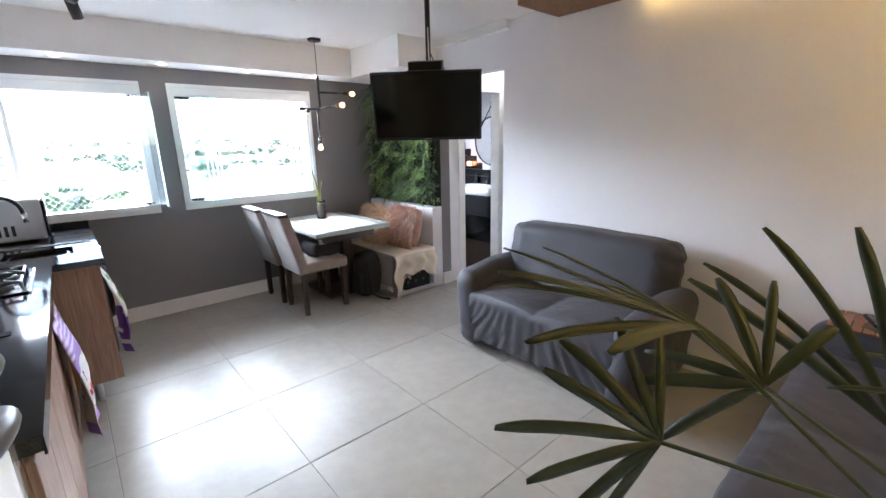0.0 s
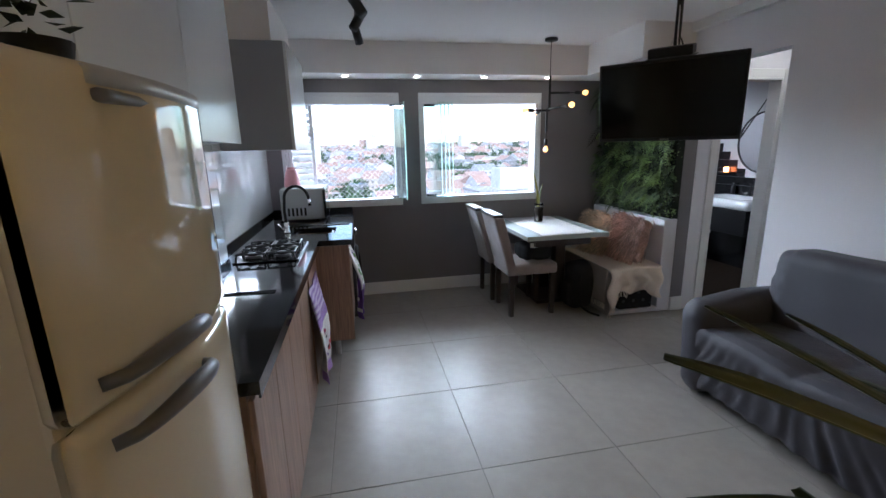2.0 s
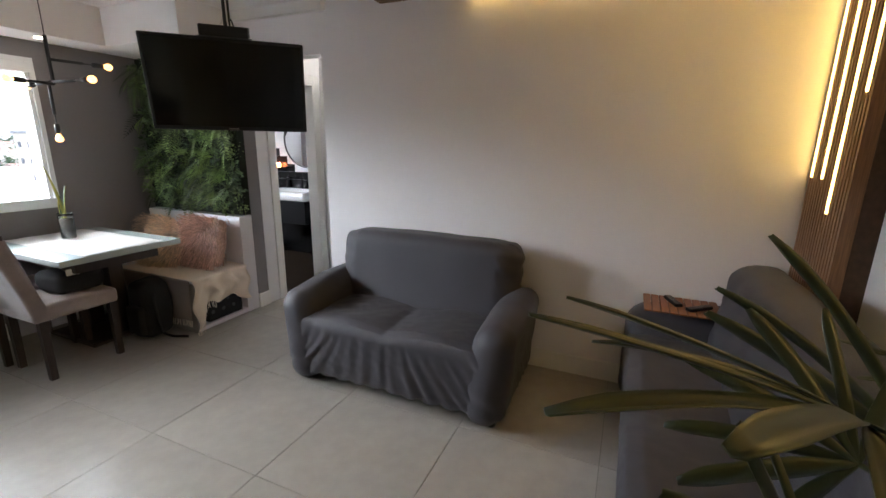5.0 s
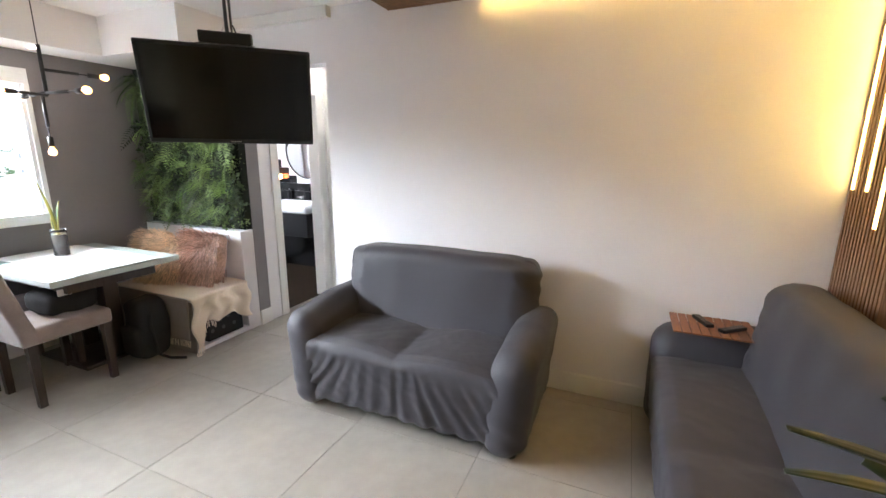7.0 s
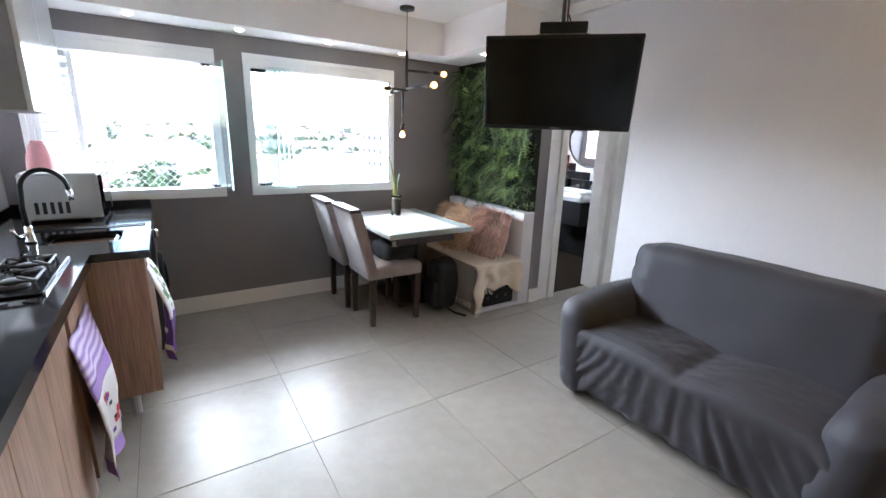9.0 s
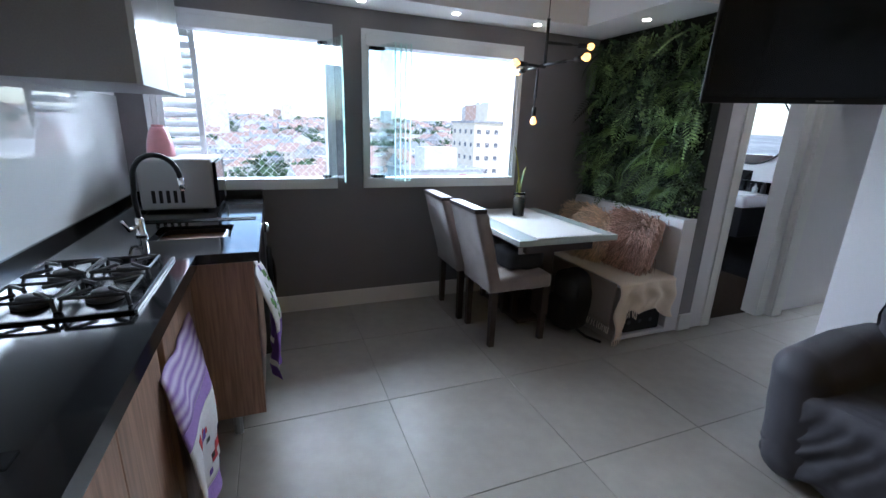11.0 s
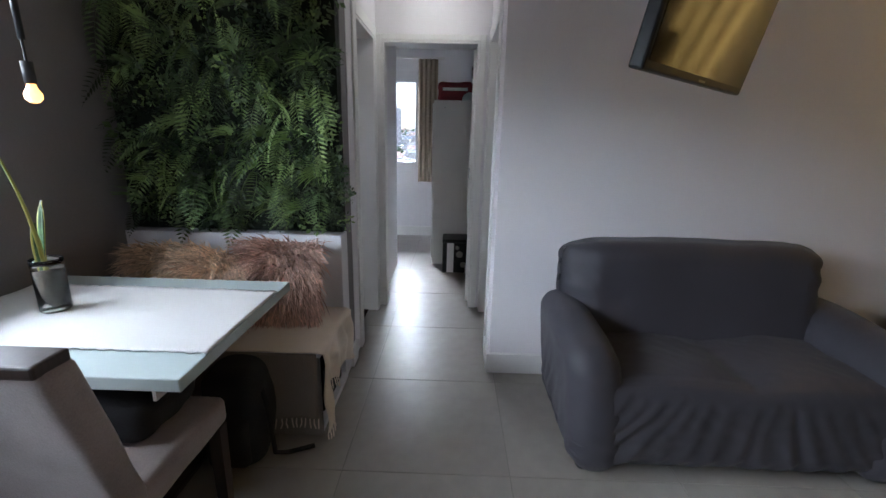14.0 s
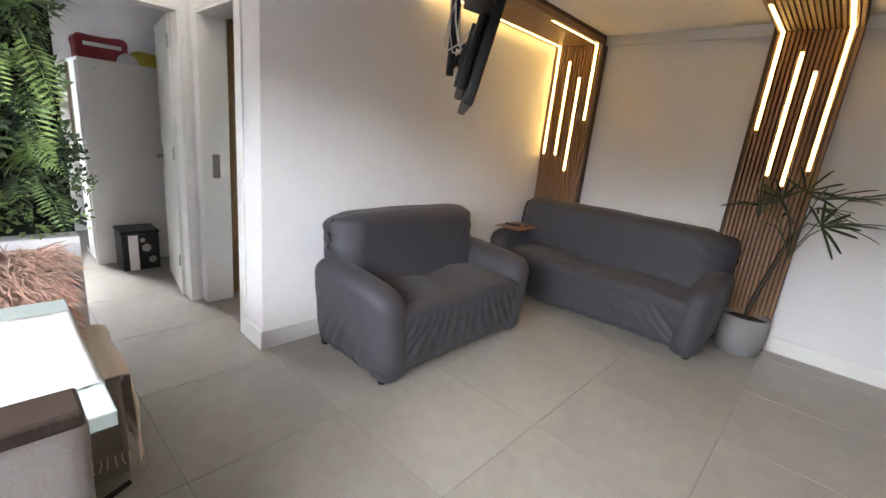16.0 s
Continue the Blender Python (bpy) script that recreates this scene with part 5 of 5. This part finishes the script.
for i in range(9):
    part("slat", rbox((3.82, 1.225 + 0.042 * i, 0.618), (4.105, 1.263 + 0.042 * i, 0.626), 0.002, 1), M_tray, tray)
for k, (x, y) in enumerate(((3.93, 1.33), (4.0, 1.45))):
    rem = thing("remote_control", (x, y, 0.626), "black remote control lying on the wooden tray", "remote", "remotes on the tray")
    part("body", moved(rbox((-0.02, -0.075, 0.0), (0.02, 0.075, 0.018), 0.005), pose(x, y, 0.6265, 0, 0, 40 + 70 * k)), M_black, rem)
    part("buttons", moved(boxes(*[((-0.012 + 0.009 * a, -0.06 + 0.012 * b, 0.018), (-0.006 + 0.009 * a, -0.053 + 0.012 * b, 0.0195)) for a in range(3) for b in range(8)]), pose(x, y, 0.6265, 0, 0, 40 + 70 * k)), M_fridge_grey, rem)

# ---- plant on the fridge ----
suc = thing("small_plant", (0.95, 2.20, FZ - 0.02), "small dark-leaved plant on top of the fridge", "plant")
part("pot", lathe([(0.035, 0), (0.045, 0.05), (0.04, 0.05)], (0.95, 2.20, FZ - 0.019), 16), M_black, suc, "", True)
part("leaves", moved(sprig(26, 0.034, random.Random(2)), Matrix.Translation((0.95, 2.20, FZ + 0.06))), M_leaf_dark, suc)

# ---- bathroom ----
van = thing("vanity", (5.65, 5.65, 0.5), "dark wall-hung vanity with a white basin", "vanity")
part("cabinet", rbox((5.44, 5.30, 0.50), (5.898, 6.02, 0.775), 0.004, 1), M_black, van)
part("basin", soft((5.42, 5.28, 0.777), (5.896, 6.04, 0.89), 0.03, 20, lambda p, n: p - Vector((0, 0, 0.07 * max(0, 1 - ((p.x - 5.64) / 0.17) ** 4 - ((p.y - 5.66) / 0.3) ** 4))) * (n.z > 0.5)), M_ceramic, van, "white ceramic basin", True)
part("tap", tube([(5.84, 5.66, 0.89), (5.84, 5.66, 1.03), (5.80, 5.66, 1.05), (5.74, 5.66, 1.03)], 0.012, 10), M_black, van, "black basin tap", True)
mir = thing("round_mirror", (5.89, 5.62, 1.5), "round mirror with black rim hung on a strap", "mirror")
turn_x = Matrix.Translation((5.893, 5.62, 1.50)) @ Matrix.Rotation(radians(-90), 4, "Y")
part("glass", moved(lathe([(0.325, 0), (0.325, 0.006)], (0, 0, 0), 48), turn_x), M_mirror, mir)
part("rim", moved(tube([(0.335 * math.cos(2 * math.pi * k / 48), 0.335 * math.sin(2 * math.pi * k / 48), 0.008) for k in range(49)], 0.010, 8), turn_x), M_matblack, mir, "", True)
part("strap", tube([(5.885, 5.30, 1.56), (5.885, 5.62, 2.02), (5.885, 5.94, 1.56)], 0.008, 6), M_matblack, mir)
part("peg", moved(lathe([(0.02, 0), (0.02, 0.03)], (0, 0, 0), 16), Matrix.Translation((5.898, 5.62, 2.02)) @ Matrix.Rotation(radians(-90), 4, "Y")), M_matblack, mir)
steps = bpy.data.objects["wall_bath_far"]
tile_me = mesh_of(rbox((0, 0, 0), (0.006, 0.118, 0.098), 0.002, 1), "wall_tile", M_blacktile)
for c in range(11):
    rows = max(0, min(9, int(1 + (c - 2) * 0.9)))
    for k in range(rows + 1):
        ob = new("wall_tile", tile_me)
        ob.parent = steps
        ob.matrix_basis = Matrix.Translation((5.8935, 5.34 + 0.12 * c, 0.90 + 0.10 * k))
toilet = thing("toilet", (5.6, 6.5, 0), "white ceramic toilet beside the vanity", "toilet")
part("bowl", soft((5.28, 6.22, 0.0), (5.70, 6.58, 0.40), 0.12, 22), M_ceramic, toilet, "", True)
part("tank", rbox((5.70, 6.20, 0.35), (5.89, 6.60, 0.78), 0.02), M_ceramic, toilet)
part("lid", soft((5.27, 6.21, 0.402), (5.70, 6.59, 0.43), 0.014, 20), M_ceramic, toilet, "", True)
for y, h, m in ((5.42, 0.11, M_black), (5.50, 0.08, M_steel), (5.92, 0.13, M_black)):
    b = thing("soap_bottle", (5.82, y, 0.89), "small toiletry bottle standing on the basin edge", "bottle", "toiletries")
    part("body", lathe([(0.022, 0), (0.024, 0.005), (0.024, h * 0.7), (0.01, h * 0.85), (0.01, h)], (5.86, y, 0.885), 14), m, b, "", True)
    part("cap", lathe([(0.011, 0), (0.011, 0.015)], (5.86, y, 0.885 + h), 10), M_chrome, b)
candle = thing("candle_holder", (5.82, 6.02, 1.2), "small lit amber candle on a black shelf", "candle")
part("shelf", boxes(((5.78, 5.96, 1.14), (5.893, 6.16, 1.155))), M_black, candle)
part("flame_glass", lathe([(0.025, 0), (0.028, 0.05), (0.024, 0.055)], (5.84, 6.04, 1.156), 14), glow("candle_glow", (1.0, 0.25, 0.08), 3.0), candle, "", True)

# ---- bedroom ----
ward = thing("wardrobe", (6.6, 3.85, 0), "tall white wardrobe with a mirrored sliding side", "wardrobe")
part("body", rbox((6.36, 3.30, 0.0), (6.92, 4.36, 1.73), 0.004, 1), M_trim, ward)
part("door", rbox((6.38, 4.361, 0.06), (6.64, 4.375, 1.70), 0.002, 1), M_trim, ward)
part("mirror_door", rbox((6.645, 4.361, 0.06), (6.90, 4.372, 1.70), 0.002, 1), M_mirror, ward, "mirror sliding door")
for y in (3.5, 4.25):
    part("screw_cap", moved(lathe([(0.008, 0), (0.008, 0.003)], (0, 0, 0), 8), Matrix.Translation((6.36, y, 1.66)) @ Matrix.Rotation(radians(-90), 4, "Y")), M_steel, ward)
for y0, y1, h, m, lab in ((3.96, 4.33, 0.20, M_redbag := mat("dark_red_cloth", (0.22, 0.02, 0.025), 0.8, grain=0.2, scale=40, bump=0.3), "dark red travel bag on top of the wardrobe"), (3.70, 3.94, 0.13, mat("yellow_cloth", (0.45, 0.36, 0.03), 0.85, grain=0.2, scale=40, bump=0.3), "folded yellow cloth on top of the wardrobe")):
    tb = thing("stored_bundle", (6.5, (y0 + y1) / 2, 1.73), lab, "bag")
    part("sack", soft((6.56, y0, 1.732), (6.86, y1, 1.732 + h), 0.05, 22, lambda p, n: p + n * 0.015 * noise.noise(p * 9)), m, tb, "", True)
part("stripe", boxes(((6.542, 4.02, 1.84), (6.549, 4.28, 1.87))), M_towel, bpy.data.objects["stored_bundle"])
ball = thing("white_cap", (6.46, 4.0, 1.73), "white rounded cap on top of the wardrobe", "cap")
part("dome", lathe([(0.075, 0), (0.078, 0.02), (0.06, 0.06), (0.02, 0.085)], (6.46, 4.0, 1.732), 18), M_towel, ball, "", True)
pouf = thing("pouf", (6.17, 4.10, 0), "black and white patterned cube pouf by the wardrobe", "pouf")
part("body", rbox((6.05, 3.96, 0.0), (6.33, 4.235, 0.32), 0.012), M_black, pouf)
part("lid", rbox((6.045, 3.955, 0.321), (6.335, 4.24, 0.355), 0.01), M_black, pouf)
part("stripe", boxes(((6.047, 4.12, 0.005), (6.049, 4.19, 0.318))), M_towel, pouf, "white cloth stripe")
for y, z, rr_ in ((4.06, 0.20, 0.035), (4.02, 0.09, 0.03), (4.085, 0.27, 0.02)):
    part("disc", moved(lathe([(rr_, 0), (rr_, 0.0015)], (0, 0, 0), 20), Matrix.Translation((6.049, y, z)) @ Matrix.Rotation(radians(-90), 4, "Y")), M_benchgrey, pouf)
curtain = thing("curtain", (7.65, 4.75, 2.3), "beige curtain drawn aside at the bedroom window", "curtain")
part("cloth", sheet(lambda u, v: (7.66 + 0.03 * math.sin(u * 26), 4.38 + 0.25 * u, 2.32 - 1.55 * v), 40, 8, 0.002), mat("beige_curtain", (0.42, 0.34, 0.26), 0.9, grain=0.08, scale=120, bump=0.3), curtain, "", True)
part("rail", tube([(7.66, 4.3, 2.33), (7.66, 5.7, 2.33)], 0.012, 10), M_trim, curtain)
bed_net = bmesh.new()
for i in range(24):
    for s in (1, -1):
        a = BW[0] - 1.02 + i * 0.07 if s == 1 else BW[0] + i * 0.07
        lo = max(BW[0], a) if s == 1 else min(BW[1], a)
        z_lo = BW[2] + abs(lo - a)
        hi = min(BW[1], a + 1.02) if s == 1 else max(BW[0], a - 1.02)
        z_hi = BW[2] + abs(hi - a)
        if z_lo < BW[3] and abs(hi - lo) > 0.02:
            tube([(7.87, lo, z_lo), (7.87, hi, min(z_hi, BW[3]))], 0.0015, 3, bed_net, False)
win3 = thing("window_3", (7.75, 5.28, BW[2]), "small white-framed bedroom window with a safety net", "window", "", "structure")
part("window_frame", boxes(((7.735, BW[0] - 0.03, BW[2] - 0.03), (7.749, BW[1] + 0.03, BW[2])), ((7.735, BW[0] - 0.03, BW[3]), (7.749, BW[1] + 0.03, BW[3] + 0.03)), ((7.735, BW[0] - 0.03, BW[2]), (7.749, BW[0], BW[3])), ((7.735, BW[1], BW[2]), (7.749, BW[1] + 0.03, BW[3]))), M_frame, win3)
tagged(part("net", bed_net, M_net, win3), "", "", "", "stuff")
red_item = thing("storage_bin", (4.7, 3.2, 0), "red storage bin in the second bedroom", "bin")
part("bin", rbox((4.62, 3.0, 0.0), (5.05, 3.35, 0.55), 0.01), M_redbag, red_item)

# ---- city outside ----
GROUND = -30.0
rg = random.Random(21)


def land(x, y):
    d = math.hypot(x, y)
    return GROUND + 44.0 * min(1.0, max(0.0, (d - 120) / 1900)) ** 0.8 + 9.0 * noise.noise((x / 420, y / 420, 3)) * min(1, d / 500)


gb = bmesh.new()
rings = [0.0, 40, 90, 150, 230, 330, 450, 600, 800, 1050, 1350, 1700, 2100, 2600]
grid = []
for rad in rings:
    grid.append([gb.verts.new((rad * math.sin(a), rad * math.cos(a), land(rad * math.sin(a), rad * math.cos(a)))) for a in [2 * math.pi * k / 72 for k in range(72)]])
for a, b in zip(grid, grid[1:]):
    for k in range(72):
        if a is grid[0]:
            gb.faces.new((a[k], b[k], b[(k + 1) % 72]))
        else:
            gb.faces.new((a[k], b[k], b[(k + 1) % 72], a[(k + 1) % 72]))
bmesh.ops.recalc_face_normals(gb, faces=gb.faces[:])
structure("ground", gb, mat("city_ground", (0.20, 0.19, 0.17), 0.95, grain=0.3, scale=0.08, stain=0.3, stain_scale=0.01), "dusty city ground far below the windows")

house_mats = [mat("render_" + n, c, 0.85, grain=0.15, scale=0.6, stain=0.1, stain_scale=0.1) for n, c in (("white", (0.50, 0.49, 0.48)), ("cream", (0.46, 0.42, 0.36)), ("concrete", (0.29, 0.285, 0.28)), ("brick", (0.30, 0.21, 0.17)), ("terracotta", (0.30, 0.20, 0.155)), ("roof_grey", (0.22, 0.23, 0.25)), ("roof_blue", (0.15, 0.23, 0.34)), ("dark", (0.13, 0.13, 0.14)))]
hv, hf, hm = [], [], []


def house(x, y, w, d, h, ang, wall_m, roof_m, pitched):
    z = land(x, y) - 1.0
    c, s = math.cos(ang), math.sin(ang)
    base = len(hv)
    for zz in (z, z + h + 1):
        for a, b in ((-w, -d), (w, -d), (w, d), (-w, d)):
            hv.append((x + a * c - b * s, y + a * s + b * c, zz))
    for f in ((0, 1, 5, 4), (1, 2, 6, 5), (2, 3, 7, 6), (3, 0, 4, 7)):
        hf.append([base + i for i in f])
        hm.append(wall_m)
    if pitched:
        top = len(hv)
        for a in (-w * 1.06, w * 1.06):
            hv.append((x + a * c, y + a * s, z + h + 1 + d * 0.55))
        for f in ((base + 4, base + 5, top + 1, top), (base + 6, base + 7, top, top + 1), (base + 7, base + 4, top), (base + 5, base + 6, top + 1)):
            hf.append(list(f))
            hm.append(roof_m if len(f) == 4 else wall_m)
    else:
        hf.append([base + 4, base + 5, base + 6, base + 7])
        hm.append(roof_m)
    # dark window openings set into the two faces towards the viewer
    if math.hypot(x, y) < 420:
        for face_d, half, other in ((-1, w, d),):
            for k in range(max(1, int(half / 1.6))):
                for st in range(max(1, int(h / 3))):
                    cx = -half + 1.2 + k * 3.0
                    if cx + 1.2 > half:
                        continue
                    q = len(hv)
                    for a, zz in ((cx, 1.0), (cx + 1.2, 1.0), (cx + 1.2, 2.2), (cx, 2.2)):
                        b = -other - 0.06
                        hv.append((x + a * c - b * s, y + a * s + b * c, z + 1 + st * 3 + zz))
                    hf.append([q, q + 1, q + 2, q + 3])
                    hm.append(7)


tree_pts = []
rad = 70.0
while rad < 2300:
    step = 11 + rad * 0.013
    n = int(rad * 2.35 / step)
    for k in range(n):
        az = radians(-28) + radians(135) * (k + rg.uniform(0.1, 0.9)) / n
        rr2 = rad * rg.uniform(0.97, 1.03)
        x, y = rr2 * math.sin(az), rr2 * math.cos(az)
        dens = noise.noise((x / 130, y / 130, 9))
        if dens > 0.22 or rg.random() < 0.10:
            tree_pts.append((x, y, rg.uniform(2.2, 4.5) * (1 + rad * 0.0005)))
            continue
        w, d = rg.uniform(3.5, 7) * (1 + rad * 0.0007), rg.uniform(3.5, 7) * (1 + rad * 0.0007)
        h = rg.choice((3.5, 4, 6, 6.5, 7, 9))
        if rad > 500 and rg.random() < 0.012:
            h, w, d = rg.uniform(25, 60), 9, 9
        pitched = h < 10 and rg.random() < 0.6
        house(x, y, w, d, h, rg.choice((0.2, 0.25, 1.75, 0.9, -0.5)) + rg.uniform(-0.1, 0.1), rg.choice((0, 0, 1, 1, 2, 3, 0)), (rg.choice((4, 4, 4, 3, 5)) if pitched else rg.choice((2, 5, 5, 6, 0))), pitched)
    rad *= 1.045
hme = bpy.data.meshes.new("city_houses")
hme.from_pydata(hv, [], hf)
for m in house_mats:
    hme.materials.append(m)
hme.polygons.foreach_set("material_index", hm)
hme.update()
tagged(new("city_houses", hme), "low hillside houses with tiled and flat roofs", "houses", "", "stuff")
tv_, tf_ = [], []
for x, y, s in tree_pts:
    z = land(x, y)
    for _ in range(26):
        c = Vector((x + rg.gauss(0, s * 0.5), y + rg.gauss(0, s * 0.5), z + s * rg.uniform(0.5, 2.0)))
        for _ in range(2):
            q = len(tv_)
            for _ in range(3):
                tv_.append(c + Vector((rg.uniform(-1, 1), rg.uniform(-1, 1), rg.uniform(-0.7, 0.7))) * s * 0.55)
            tf_.append((q, q + 1, q + 2))
tme = bpy.data.meshes.new("city_trees")
tme.from_pydata(tv_, [], tf_)
tme.materials.append(mat("far_foliage", (0.055, 0.095, 0.04), 0.8, grain=0.4, scale=0.4, stain=0.3, stain_scale=0.05))
tagged(new("city_trees", tme), "scattered dark green street and garden trees", "trees", "", "stuff")


def block(az, dist, width, depth, top_z, storeys, cols, wall_m, label, trim=None, turn_deg=0.0):
    """A block of flats with a window for each flat, facing the viewer."""
    x, y = dist * math.sin(radians(az)), dist * math.cos(radians(az))
    z0 = land(x, y) - 1
    h = top_z - z0
    m = Matrix.Translation((x, y, z0)) @ Matrix.Rotation(radians(-az + turn_deg), 4, "Z")
    b = thing("apartment_block", (x, y, z0), label, "building", "far buildings")
    part("wall", moved(boxes(((-width / 2, -depth / 2, 0), (width / 2, depth / 2, h))), m), wall_m, b)
    part("roof", moved(boxes(((-width / 2 - 0.3, -depth / 2 - 0.3, h), (width / 2 + 0.3, depth / 2 + 0.3, h + 0.5))), m), house_mats[2], b)
    part("tank_house", moved(boxes(((-width * 0.2, -depth * 0.25, h + 0.5), (width * 0.22, depth * 0.25, h + 4.5))), m), wall_m, b)
    sh = 3.0
    wm_ = mesh_of(boxes(((-0.5, -0.06, -0.5), (0.5, 0.03, 0.5))), "window", house_mats[7])
    for s in range(storeys):
        zc = h - 2.0 - s * sh
        if zc < 1:
            break
        for k in range(cols):
            for face, span in ((0, width), (1, depth)):
                if face == 1 and k >= cols // 2 + 1:
                    continue
                nn = cols if face == 0 else cols // 2 + 1
                u = -span / 2 + span * (k + 0.5) / nn
                loc = Matrix.Translation((u, -depth / 2, zc)) if face == 0 else Matrix.Translation((-width / 2, u, zc)) @ Matrix.Rotation(radians(-90), 4, "Z")
                ob = new("window", wm_)
                ob.parent = b
                ob.matrix_parent_inverse = base_of(b).inverted()
                ob.matrix_basis = m @ loc
    if trim:
        for u in (-0.28, 0.18):
            part("stripe", moved(boxes(((width * u, -depth / 2 - 0.15, 0), (width * u + 1.6, -depth / 2 - 0.02, h - 0.5))), m), trim, b)
    return b


M_cream = mat("cream_render", (0.62, 0.54, 0.41), 0.85, grain=0.08, scale=0.5, stain=0.06, stain_scale=0.1)
M_pinkwall = mat("pink_render", (0.45, 0.18, 0.17), 0.85, grain=0.08, scale=0.5)
block(27.5, 115, 16, 13, 2.6, 12, 7, M_cream, "cream block of flats with rows of small windows", turn_deg=28)
block(20.5, 92, 17, 10, -7.0, 5, 6, house_mats[0], "white low block with pink panels and flat roof", M_pinkwall, 25)
block(31.5, 430, 15, 15, 35, 22, 5, mat("pale_blue_render", (0.42, 0.45, 0.50), 0.8, grain=0.06, scale=0.5), "tall pale blue-grey tower in the distance")
block(25.5, 900, 18, 18, 46, 14, 4, house_mats[2], "grey tower blocks on the ridge")
block(24.0, 940, 16, 16, 42, 14, 4, house_mats[2], "grey tower blocks on the ridge")
block(-6.0, 700, 18, 18, 28, 14, 4, house_mats[0], "white tower blocks in the distance")
block(2.0, 1000, 22, 18, 34, 14, 4, house_mats[0], "white tower blocks in the distance")

# ---- floor tiles ----
tile_me = mesh_of(rbox((0.0015, 0.0015, -0.009), (0.7105, 0.7105, 0.0), 0.0012, 1), "tile", M_tile)
for i in range(-2, 9):
    for j in range(-5, 3):
        x, y = 1.875 + 0.712 * i, 3.87 + 0.712 * j
        if x > 7.75 or y > 5.9 or (x > 4.3 and (y < 2.7 or y > 5.5)):
            continue
        ob = new("tile", tile_me)
        ob.parent = floor_ob
        ob.matrix_basis = Matrix.Translation((x, y, 0.0))
